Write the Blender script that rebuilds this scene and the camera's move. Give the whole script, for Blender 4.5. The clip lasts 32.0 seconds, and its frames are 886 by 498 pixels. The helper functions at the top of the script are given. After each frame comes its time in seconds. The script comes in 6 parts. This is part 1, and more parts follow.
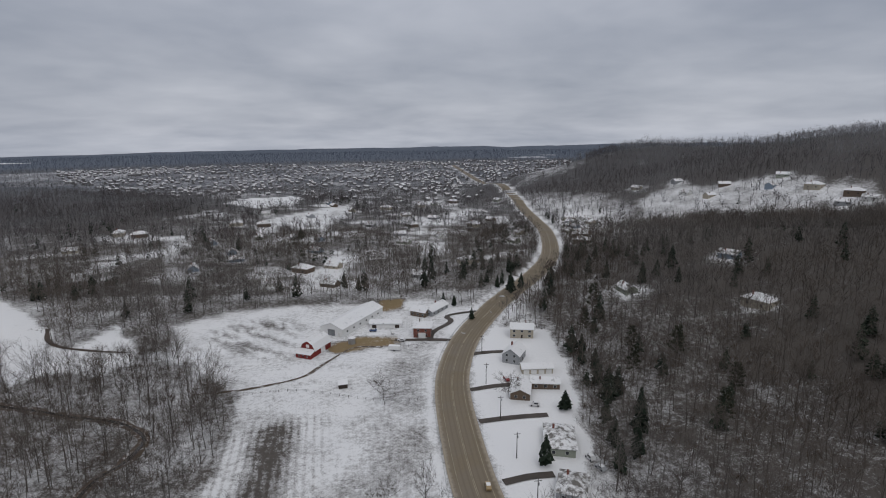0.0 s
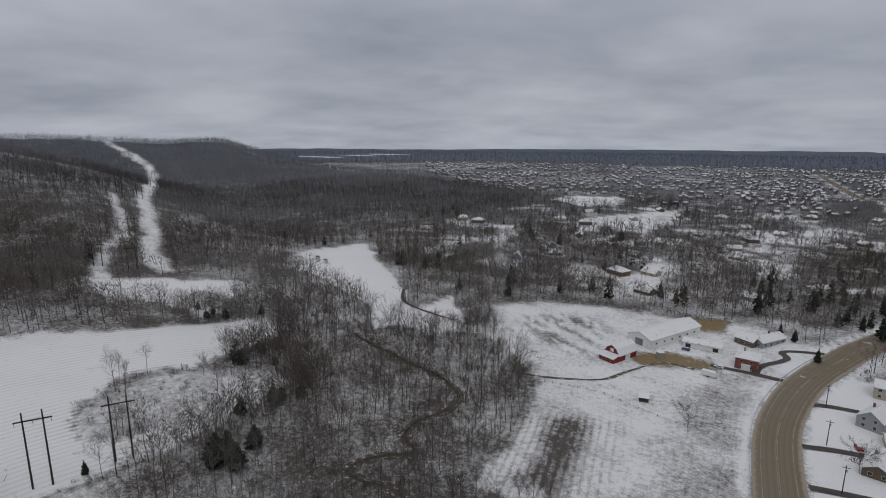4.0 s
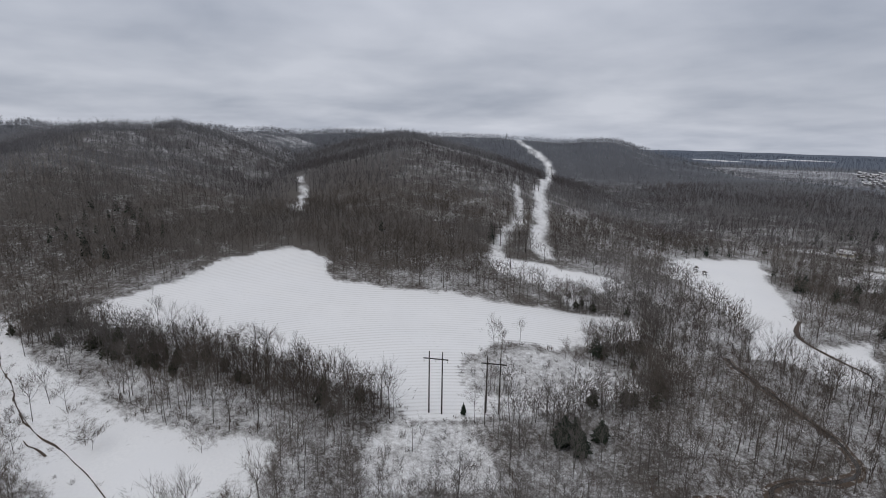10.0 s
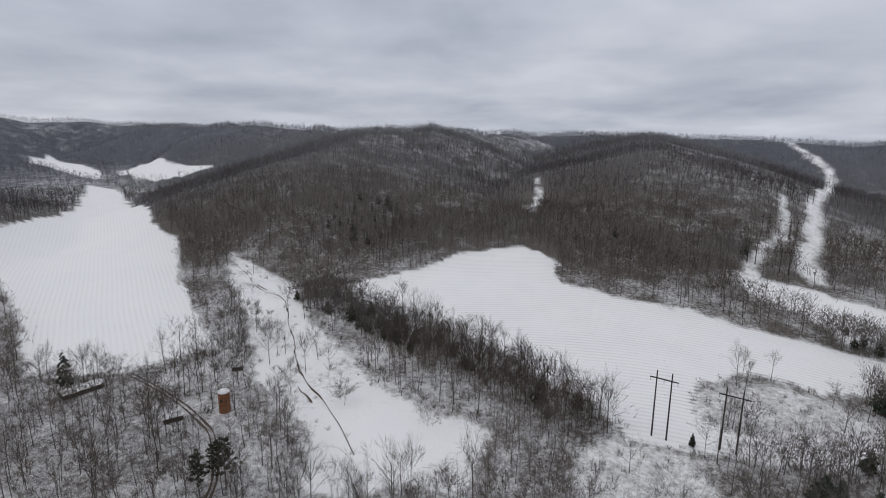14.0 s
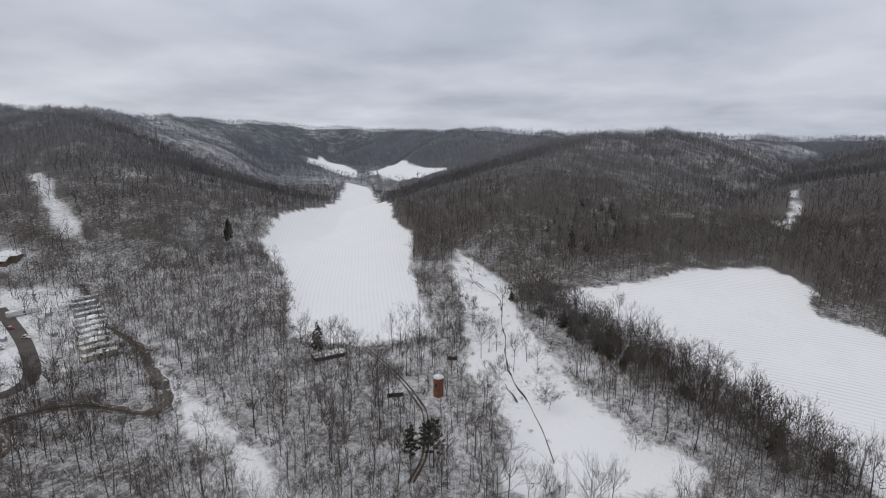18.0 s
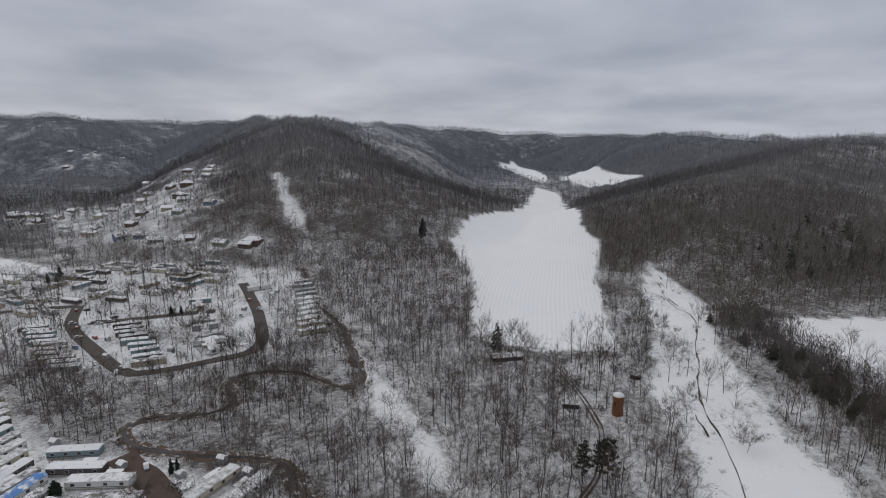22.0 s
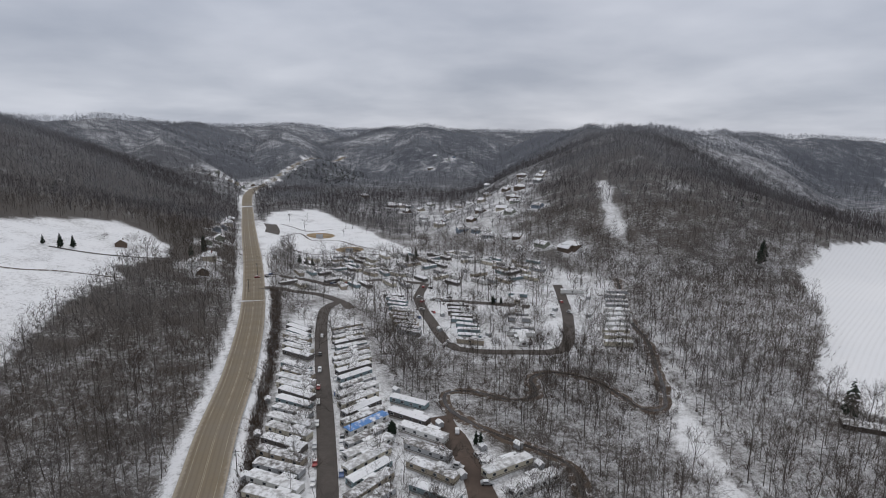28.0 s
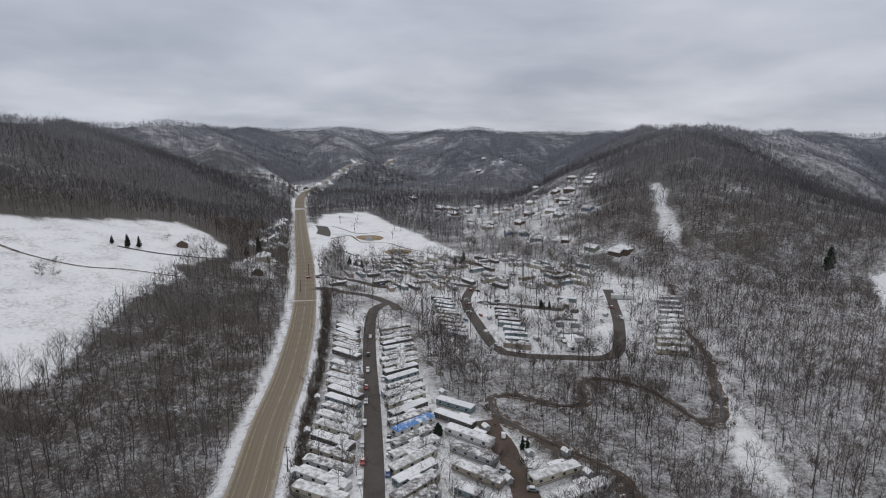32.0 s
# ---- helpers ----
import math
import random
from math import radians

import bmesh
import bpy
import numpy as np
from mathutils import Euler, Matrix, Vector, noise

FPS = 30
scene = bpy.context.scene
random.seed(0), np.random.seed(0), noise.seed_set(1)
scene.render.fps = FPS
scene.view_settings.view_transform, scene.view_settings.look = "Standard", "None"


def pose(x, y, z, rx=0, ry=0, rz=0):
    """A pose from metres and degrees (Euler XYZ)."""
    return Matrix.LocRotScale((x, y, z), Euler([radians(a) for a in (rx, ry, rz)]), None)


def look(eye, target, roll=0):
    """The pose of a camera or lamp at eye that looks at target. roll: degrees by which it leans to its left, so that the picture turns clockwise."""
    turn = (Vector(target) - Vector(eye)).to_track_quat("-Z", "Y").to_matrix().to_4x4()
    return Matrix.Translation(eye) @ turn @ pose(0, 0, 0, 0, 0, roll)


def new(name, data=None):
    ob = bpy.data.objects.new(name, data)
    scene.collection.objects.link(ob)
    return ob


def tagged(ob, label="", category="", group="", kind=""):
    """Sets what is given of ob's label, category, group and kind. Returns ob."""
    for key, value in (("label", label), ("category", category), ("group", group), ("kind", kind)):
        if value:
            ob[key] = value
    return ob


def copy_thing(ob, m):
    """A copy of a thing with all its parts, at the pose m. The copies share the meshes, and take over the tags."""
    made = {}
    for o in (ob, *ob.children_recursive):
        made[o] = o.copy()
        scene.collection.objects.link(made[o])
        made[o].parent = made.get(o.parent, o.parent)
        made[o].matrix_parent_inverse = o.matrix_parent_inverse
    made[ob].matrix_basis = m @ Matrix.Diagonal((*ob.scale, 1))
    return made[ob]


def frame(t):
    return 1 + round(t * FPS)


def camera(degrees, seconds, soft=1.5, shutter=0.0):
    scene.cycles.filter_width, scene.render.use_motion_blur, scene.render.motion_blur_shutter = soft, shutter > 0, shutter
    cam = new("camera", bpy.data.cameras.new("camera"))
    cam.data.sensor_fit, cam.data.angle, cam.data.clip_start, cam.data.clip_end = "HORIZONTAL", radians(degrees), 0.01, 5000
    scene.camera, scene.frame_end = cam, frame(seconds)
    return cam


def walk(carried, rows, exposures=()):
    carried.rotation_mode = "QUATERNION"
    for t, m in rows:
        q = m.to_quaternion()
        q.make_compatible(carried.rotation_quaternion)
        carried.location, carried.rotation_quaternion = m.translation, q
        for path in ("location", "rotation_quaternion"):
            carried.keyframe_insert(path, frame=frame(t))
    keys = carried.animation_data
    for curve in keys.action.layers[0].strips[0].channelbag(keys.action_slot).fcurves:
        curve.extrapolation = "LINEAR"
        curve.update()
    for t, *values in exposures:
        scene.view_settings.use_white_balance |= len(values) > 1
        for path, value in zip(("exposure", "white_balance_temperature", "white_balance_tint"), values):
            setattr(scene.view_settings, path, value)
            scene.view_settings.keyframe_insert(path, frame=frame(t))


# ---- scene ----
cam = camera(78.34, 32.0, soft=1.0)
PATH = [
    (0.0, pose(0, 0, 115, 78.11, 0.52, -0.91)),
    (0.5, pose(0, 0, 115, 78.13, 0.43, 3.27)),
    (1.0, pose(0, 0, 115, 78.16, 0.34, 7.76)),
    (1.5, pose(0, 0, 115, 78.16, 0.24, 11.70)),
    (2.0, pose(0, 0, 115, 78.19, 0.20, 15.07)),
    (2.5, pose(0, 0, 115, 78.15, 0.16, 18.54)),
    (3.0, pose(0, 0, 115, 78.16, 0.06, 22.57)),
    (3.5, pose(0, 0, 115, 78.15, -0.12, 27.15)),
    (4.0, pose(0, 0, 115, 78.16, -0.31, 32.51)),
    (4.5, pose(0, 0, 115, 78.15, -0.41, 37.10)),
    (6.5, pose(0, 0, 115, 78.02, -0.65, 50.81)),
    (7.0, pose(0, 0, 115, 77.98, -0.71, 54.51)),
    (7.5, pose(0, 0, 115, 77.95, -0.75, 57.78)),
    (8.0, pose(0, 0, 115, 77.92, -0.79, 60.78)),
    (8.5, pose(0, 0, 115, 77.91, -0.79, 63.66)),
    (9.0, pose(0, 0, 115, 77.87, -0.82, 66.51)),
    (9.5, pose(0, 0, 115, 77.87, -0.75, 68.95)),
    (10.0, pose(0, 0, 115, 77.85, -0.81, 71.51)),
    (10.5, pose(0, 0, 115, 77.84, -0.74, 73.65)),
    (11.0, pose(0, 0, 115, 77.82, -0.62, 75.21)),
    (11.5, pose(0, 0, 115, 77.81, -0.53, 77.33)),
    (12.0, pose(0, 0, 115, 77.80, -0.51, 81.63)),
    (12.5, pose(0, 0, 115, 77.81, -0.51, 86.02)),
    (13.0, pose(0, 0, 115, 77.80, -0.51, 89.76)),
    (13.5, pose(0, 0, 115, 77.83, -0.45, 92.83)),
    (14.0, pose(0, 0, 115, 77.83, -0.43, 95.85)),
    (14.5, pose(0, 0, 115, 77.88, -0.39, 99.34)),
    (16.5, pose(0, 0, 115, 78.04, -0.40, 111.12)),
    (17.0, pose(0, 0, 115, 78.07, -0.37, 113.71)),
    (17.5, pose(0, 0, 115, 78.12, -0.33, 116.47)),
    (18.0, pose(0, 0, 115, 78.19, -0.31, 118.94)),
    (18.5, pose(0, 0, 115, 78.23, -0.33, 121.46)),
    (19.0, pose(0, 0, 115, 78.31, -0.29, 123.80)),
    (19.5, pose(0, 0, 115, 78.38, -0.22, 126.13)),
    (20.0, pose(0, 0, 115, 78.43, -0.29, 128.58)),
    (20.5, pose(0, 0, 115, 78.47, -0.26, 131.04)),
    (21.0, pose(0, 0, 115, 78.51, -0.21, 133.53)),
    (21.5, pose(0, 0, 115, 78.55, -0.26, 136.04)),
    (22.0, pose(0, 0, 115, 78.62, -0.25, 138.62)),
    (22.5, pose(0, 0, 115, 78.66, -0.25, 141.16)),
    (23.0, pose(0, 0, 115, 78.71, -0.25, 143.82)),
    (23.5, pose(0, 0, 115, 78.77, -0.26, 146.36)),
    (24.0, pose(0, 0, 115, 78.80, -0.22, 148.70)),
    (24.5, pose(0, 0, 115, 78.85, -0.29, 151.59)),
    (25.0, pose(0, 0, 115, 78.89, -0.35, 154.37)),
    (25.5, pose(0, 0, 115, 78.95, -0.41, 157.81)),
    (26.0, pose(0, 0, 115, 79.00, -0.48, 161.35)),
    (26.5, pose(0, 0, 115, 79.02, -0.56, 165.04)),
    (28.5, pose(0, 0, 115, 79.18, -0.84, 172.68)),
    (29.0, pose(0, 0, 115, 79.22, -0.72, 173.11)),
    (29.5, pose(0, 0, 115, 79.24, -0.66, 173.52)),
    (30.0, pose(0, 0, 115, 79.27, -0.59, 173.86)),
    (30.5, pose(0, 0, 115, 79.30, -0.55, 174.38)),
    (31.0, pose(0, 0, 115, 79.33, -0.46, 175.06)),
    (31.5, pose(0, 0, 115, 79.36, -0.39, 175.71)),
    (32.0, pose(0, 0, 115, 79.37, -0.42, 176.83)),
]
walk(cam, PATH, exposures=[(0.0, -0.2), (1.5, -0.27), (4.0, -0.38), (6.5, -0.25), (9.0, 0.0), (13.0, 0.08), (18.0, 0.2), (20.0, 0.05), (23.0, -0.12), (25.0, 0.14), (32.0, 0.1)])

# ---- sky: a closed layer of winter cloud ----
world = bpy.data.worlds.new("winter_sky")
scene.world = world
world.use_nodes = True
wt = world.node_tree
wt.nodes.clear()


def wnode(kind, **values):
    n = wt.nodes.new(kind)
    for key, value in values.items():
        n.inputs[key.replace("_", " ")].default_value = value
    return n


def wmath(op, a, b=None, clamp=False):
    n = wt.nodes.new("ShaderNodeMath")
    n.operation, n.use_clamp = op, clamp
    for i, v in enumerate((a, b)):
        if v is None:
            continue
        if isinstance(v, (int, float)):
            n.inputs[i].default_value = v
        else:
            wt.links.new(v, n.inputs[i])
    return n.outputs[0]


coords = wt.nodes.new("ShaderNodeTexCoord")
split = wt.nodes.new("ShaderNodeSeparateXYZ")
wt.links.new(coords.outputs["Generated"], split.inputs[0])
up = wmath("MAXIMUM", split.outputs[2], 0.0)
flat = wmath("ADD", wmath("MAXIMUM", split.outputs[2], -0.05), 0.17)
sheet = wt.nodes.new("ShaderNodeCombineXYZ")
wt.links.new(wmath("DIVIDE", split.outputs[0], flat), sheet.inputs[0])
wt.links.new(wmath("DIVIDE", split.outputs[1], flat), sheet.inputs[1])
big = wnode("ShaderNodeTexNoise", Scale=0.62, Detail=4.0, Roughness=0.48, Distortion=0.25)
fine = wnode("ShaderNodeTexNoise", Scale=1.7, Detail=5.0, Roughness=0.5, Distortion=0.2)
wt.links.new(sheet.outputs[0], big.inputs["Vector"])
wt.links.new(sheet.outputs[0], fine.inputs["Vector"])
cover = wmath("ADD", wmath("MULTIPLY", big.outputs["Fac"], 0.7), wmath("MULTIPLY", fine.outputs["Fac"], 0.3))
ramp = wt.nodes.new("ShaderNodeValToRGB")
ramp.color_ramp.elements[0].position, ramp.color_ramp.elements[0].color = 0.335, (0.284, 0.312, 0.376, 1)
ramp.color_ramp.elements[1].position, ramp.color_ramp.elements[1].color = 0.64, (0.478, 0.500, 0.561, 1)
wt.links.new(cover, ramp.inputs[0])
# an overcast sky is brighter overhead than near the horizon; a thin paler rim lies along the horizon
rim = wmath("MULTIPLY", wmath("POWER", wmath("SUBTRACT", 1.0, wmath("MINIMUM", wmath("MULTIPLY", up, 6.0), 1.0)), 2.0), 0.22)
lift = wmath("ADD", wmath("ADD", wmath("MULTIPLY", up, 1.0), 1.03), rim)
clouds = wt.nodes.new("ShaderNodeVectorMath")
clouds.operation = "SCALE"
warm = wt.nodes.new("ShaderNodeMix")
warm.data_type, warm.blend_type = "RGBA", "MULTIPLY"
wt.links.new(wmath("MULTIPLY", wmath("SUBTRACT", up, 0.36), 2.6, True), warm.inputs["Factor"])
wt.links.new(ramp.outputs[0], warm.inputs[6])
warm.inputs[7].default_value = (1.06, 1.01, 0.93, 1)
wt.links.new(warm.outputs[2], clouds.inputs[0])
wt.links.new(lift, clouds.inputs["Scale"])
blue = wt.nodes.new("ShaderNodeTexSky")
blue.sky_type, blue.sun_disc = "NISHITA", False
blue.sun_elevation, blue.sun_rotation = radians(32), radians(200)
cloud_bg, blue_bg = wnode("ShaderNodeBackground", Strength=1.0), wnode("ShaderNodeBackground", Strength=0.05)
wt.links.new(clouds.outputs[0], cloud_bg.inputs[0])
wt.links.new(blue.outputs[0], blue_bg.inputs[0])
both = wnode("ShaderNodeMixShader", Fac=0.06)
wt.links.new(cloud_bg.outputs[0], both.inputs[1])
wt.links.new(blue_bg.outputs[0], both.inputs[2])
wt.links.new(both.outputs[0], wt.nodes.new("ShaderNodeOutputWorld").inputs[0])

sun_data = bpy.data.lights.new("sun", "SUN")
sun_data.energy, sun_data.angle, sun_data.color = 0.5, radians(25), (1.0, 0.97, 0.93)
sun = new("sun", sun_data)
sun.matrix_world = look((300, -700, 900), (0, 0, 0))

# ---- materials ----
class Mat:
    """A small wrapper to write node materials tersely."""

    def __init__(self, name, rough=0.85, metal=0.0, spec=0.3):
        self.m = bpy.data.materials.new(name)
        self.m.use_nodes = True
        self.t = self.m.node_tree
        self.p = self.t.nodes["Principled BSDF"]
        self.p.inputs["Roughness"].default_value = rough
        self.p.inputs["Metallic"].default_value = metal
        self.p.inputs["Specular IOR Level"].default_value = spec
        self.pos = self.t.nodes.new("ShaderNodeNewGeometry").outputs["Position"]

    def put(self, value, socket):
        if isinstance(value, (int, float)):
            socket.default_value = value
        elif isinstance(value, tuple):
            socket.default_value = (*value, 1) if len(value) == 3 and socket.type == "RGBA" else value
        else:
            self.t.links.new(value, socket)

    def noise(self, scale, detail=3.0, rough=0.55, stretch=None, distort=0.0):
        n = self.t.nodes.new("ShaderNodeTexNoise")
        n.inputs["Scale"].default_value, n.inputs["Detail"].default_value = scale, detail
        n.inputs["Roughness"].default_value, n.inputs["Distortion"].default_value = rough, distort
        where = self.pos
        if stretch:
            v = self.t.nodes.new("ShaderNodeVectorMath")
            v.operation = "MULTIPLY"
            self.t.links.new(self.pos, v.inputs[0])
            v.inputs[1].default_value = stretch
            where = v.outputs[0]
        self.t.links.new(where, n.inputs["Vector"])
        return n.outputs["Fac"]

    def math(self, op, a, b=0.0, c=0.0, clamp=False):
        n = self.t.nodes.new("ShaderNodeMath")
        n.operation, n.use_clamp = op, clamp
        self.put(a, n.inputs[0]), self.put(b, n.inputs[1]), self.put(c, n.inputs[2])
        return n.outputs[0]

    def fit(self, value, lo, hi, to_lo=0.0, to_hi=1.0):
        n = self.t.nodes.new("ShaderNodeMapRange")
        for i, v in enumerate((value, lo, hi, to_lo, to_hi)):
            self.put(v, n.inputs[i])
        return n.outputs[0]

    def mix(self, fac, a, b):
        n = self.t.nodes.new("ShaderNodeMix")
        n.data_type = "RGBA"
        self.put(fac, n.inputs["Factor"])
        self.put(a, n.inputs[6]), self.put(b, n.inputs[7])
        return n.outputs[2]

    def attr(self, name):
        n = self.t.nodes.new("ShaderNodeAttribute")
        n.attribute_name = name
        return n.outputs["Fac"]

    def rand(self):
        return self.t.nodes.new("ShaderNodeObjectInfo").outputs["Random"]

    def done(self, colour, bump=None, strength=0.3, distance=0.1):
        self.put(colour, self.p.inputs["Base Color"])
        if bump is not None:
            b = self.t.nodes.new("ShaderNodeBump")
            b.inputs["Strength"].default_value, b.inputs["Distance"].default_value = strength, distance
            self.t.links.new(bump, b.inputs["Height"])
            self.t.links.new(b.outputs[0], self.p.inputs["Normal"])
        return self.m


def shade(c, k):
    return tuple(min(1.0, v * k) for v in c)


def plain(name, colour, rough=0.8, vary=0.25, scale=1.5, bump=0.25, metal=0.0, spec=0.3, random_tint=0.0):
    """Paint, metal, timber: a colour with grain and broad stains."""
    m = Mat(name, rough, metal, spec)
    c = m.mix(m.noise(scale, 4.0), shade(colour, 1 - vary), shade(colour, 1 + vary))
    c = m.mix(m.fit(m.noise(scale * 0.17, 2.0), 0.45, 0.7), c, shade(colour, 1 - vary * 0.9))
    if random_tint:
        c = m.mix(m.fit(m.rand(), 0, 1, 0, random_tint), c, shade(colour, 0.35))
    return m.done(c, m.noise(scale * 5, 3.0), bump, 0.03)


def snow_colour(m):
    c = m.mix(m.noise(0.9, 4.0), (0.675, 0.68, 0.69), (0.79, 0.79, 0.79))
    return m.mix(m.fit(m.noise(0.03, 3.0), 0.4, 0.65), c, (0.72, 0.725, 0.735))


def make_ground():
    m = Mat("snowy_ground", 0.9)
    snow, tilled, across, mud, far_haze = (m.attr(a) for a in ("snow", "tilled", "across", "mud", "far_haze"))
    rough = m.noise(0.42, 6.0, 0.68)
    broad = m.noise(0.045, 4.0, 0.6)
    tuft = m.noise(1.7, 5.0, 0.75)
    row = m.math("SINE", m.math("MULTIPLY", across, 2.1))
    row = m.math("MULTIPLY", m.fit(row, -0.2, 1.0), m.math("MULTIPLY", tilled, m.fit(broad, 0.35, 0.65, 0.3, 1.0)))
    level = m.math("ADD", m.math("MULTIPLY_ADD", rough, 1.1, -0.55), m.math("MULTIPLY_ADD", broad, 0.9, -0.45))
    level = m.math("ADD", level, m.math("MULTIPLY_ADD", tuft, 1.3, -0.65))
    level = m.math("SUBTRACT", m.math("ADD", level, snow), m.math("MULTIPLY", row, 0.42))
    lying = m.fit(level, 0.20, 0.80)
    earth = m.mix(m.noise(0.8, 5.0, 0.65), (0.044, 0.039, 0.036), (0.122, 0.107, 0.093))
    earth = m.mix(m.fit(broad, 0.4, 0.65), earth, (0.080, 0.071, 0.064))
    # distance haze painted as a bluish tint into the earth colour
    earth = m.mix(far_haze, earth, m.mix(broad, (0.054, 0.068, 0.096), (0.092, 0.112, 0.146)))
    earth = m.mix(m.fit(mud, 0.3, 0.7), earth, m.mix(rough, (0.16, 0.115, 0.06), (0.26, 0.19, 0.10)))
    white = m.mix(m.math("MULTIPLY", row, 0.6), snow_colour(m), (0.50, 0.49, 0.48))
    bump = m.math("ADD", m.math("MULTIPLY", rough, 0.7), m.math("MULTIPLY", lying, 0.4))
    return m.done(m.mix(lying, earth, white), bump, 0.5, 0.25)


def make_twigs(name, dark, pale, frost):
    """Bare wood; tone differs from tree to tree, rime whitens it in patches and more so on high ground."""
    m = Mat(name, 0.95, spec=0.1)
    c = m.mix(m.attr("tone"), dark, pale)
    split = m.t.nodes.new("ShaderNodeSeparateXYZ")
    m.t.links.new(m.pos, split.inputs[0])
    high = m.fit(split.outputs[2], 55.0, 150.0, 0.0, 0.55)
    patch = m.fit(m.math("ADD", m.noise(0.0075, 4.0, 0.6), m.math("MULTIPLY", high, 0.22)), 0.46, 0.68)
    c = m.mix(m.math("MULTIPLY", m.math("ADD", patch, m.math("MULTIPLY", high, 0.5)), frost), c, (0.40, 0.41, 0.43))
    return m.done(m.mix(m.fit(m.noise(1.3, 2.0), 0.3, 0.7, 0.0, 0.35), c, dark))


def make_needles(name, dark, pale):
    m = Mat(name, 0.9, spec=0.15)
    c = m.mix(m.attr("tone"), dark, pale)
    c = m.mix(m.noise(1.1, 3.0), c, shade(dark, 1.5))
    return m.done(m.mix(m.fit(m.noise(0.7, 4.0), 0.62, 0.76, 0.0, 0.5), c, (0.6, 0.61, 0.63)))


def make_road():
    m = Mat("salted_asphalt", 0.85)
    across = m.attr("across")
    c = m.mix(m.noise(1.6, 4.0), (0.150, 0.120, 0.080), (0.225, 0.182, 0.126))
    c = m.mix(m.fit(m.noise(0.05, 4.0, 0.6), 0.4, 0.7, 0.0, 0.7), c, (0.19, 0.165, 0.135))
    track = m.fit(m.math("SINE", m.math("MULTIPLY", across, 3.3)), 0.1, 1.0, 0.0, 0.35)
    c = m.mix(track, c, (0.115, 0.096, 0.074))
    edge = m.fit(m.math("ADD", m.math("ABSOLUTE", across), m.math("MULTIPLY", m.noise(0.6, 4.0), 2.4)), 7.6, 8.8, 0.0, 0.75)
    return m.done(m.mix(edge, c, (0.36, 0.315, 0.25)), m.noise(9.0), 0.2, 0.02)


def make_snow_roof(name, under, bare):
    m = Mat(name, 0.8)
    gap = m.fit(m.math("ADD", m.noise(0.55, 5.0, 0.6), m.math("MULTIPLY", m.noise(0.11, 2.0), 0.5)), 0.82 - bare * 0.3, 1.02 - bare * 0.3)
    return m.done(m.mix(gap, snow_colour(m), m.mix(m.noise(3.0), shade(under, 0.7), shade(under, 1.3))), m.noise(1.2, 4.0), 0.35, 0.1)


def make_brick(name, a, b, mortar, size=0.25):
    m = Mat(name, 0.9)
    n = m.t.nodes.new("ShaderNodeTexBrick")
    n.inputs["Scale"].default_value = 1.0
    n.inputs["Brick Width"].default_value, n.inputs["Row Height"].default_value, n.inputs["Mortar Size"].default_value = size, size * 0.32, 0.012
    for i, c in zip(("Color1", "Color2", "Mortar"), (a, b, mortar)):
        n.inputs[i].default_value = (*c, 1)
    t = m.t.nodes.new("ShaderNodeTexCoord")
    m.t.links.new(t.outputs["Object"], n.inputs["Vector"])
    return m.done(m.mix(m.fit(m.noise(0.5, 3.0), 0.4, 0.7, 0, 0.5), n.outputs["Color"], shade(a, 0.6)), n.outputs["Fac"], 0.3, 0.02)


def make_glass():
    m = Mat("window_glass", 0.08, spec=0.6)
    return m.done(m.mix(m.noise(0.4), (0.018, 0.021, 0.026), (0.05, 0.056, 0.064)))


def make_bank():
    """Wet brown soil and matted grass with patches of snow left on it."""
    m = Mat("creek_bank", 0.85)
    soil = m.mix(m.noise(0.9, 5.0, 0.65), (0.050, 0.036, 0.028), (0.125, 0.092, 0.066))
    patch = m.fit(m.math("ADD", m.noise(0.32, 5.0, 0.65), m.math("MULTIPLY", m.noise(1.6, 3.0), 0.35)), 0.71, 0.86)
    return m.done(m.mix(patch, soil, snow_colour(m)), m.noise(1.4, 4.0), 0.5, 0.1)


GROUND = make_ground()
BANK = make_bank()
ROAD = make_road()
RED_MUD = plain("red_brown_mud", (0.088, 0.062, 0.048), vary=0.35, scale=0.5, bump=0.4)
LANE = plain("dark_asphalt", (0.078, 0.066, 0.058), vary=0.3, scale=0.8)
WET_EARTH = plain("creek_water", (0.040, 0.030, 0.022), rough=0.25, vary=0.3, scale=0.4, spec=0.5)
MUD = plain("bank_mud", (0.074, 0.054, 0.042), vary=0.4, scale=0.7, bump=0.5)
BARK = make_twigs("bare_bark", (0.066, 0.056, 0.050), (0.158, 0.140, 0.125), 0.14)
TWIG = make_twigs("bare_twigs", (0.070, 0.058, 0.049), (0.162, 0.140, 0.121), 0.20)
BROWN_TWIG = make_twigs("brown_brush", (0.060, 0.042, 0.032), (0.125, 0.092, 0.070), 0.05)
# woods farther off are greyer and bluer: distance haze painted in, besides rime
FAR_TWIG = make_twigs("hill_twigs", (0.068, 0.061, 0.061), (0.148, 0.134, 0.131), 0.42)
HAZED_RIME_TWIG = make_twigs("hazed_rimed_ridge_twigs", (0.092, 0.094, 0.103), (0.172, 0.174, 0.186), 0.50)
# horizon trees: the blue of distance haze is painted into their colour
HAZE_TWIG = make_twigs("hazed_distant_wood", (0.056, 0.072, 0.104), (0.098, 0.120, 0.160), 0.08)
NEEDLE = make_needles("conifer_needles", (0.012, 0.019, 0.013), (0.036, 0.046, 0.028))
JUNIPER = make_needles("juniper_sprays", (0.024, 0.027, 0.017), (0.056, 0.056, 0.036))
POLE = plain("weathered_pole", (0.040, 0.034, 0.030), vary=0.3)
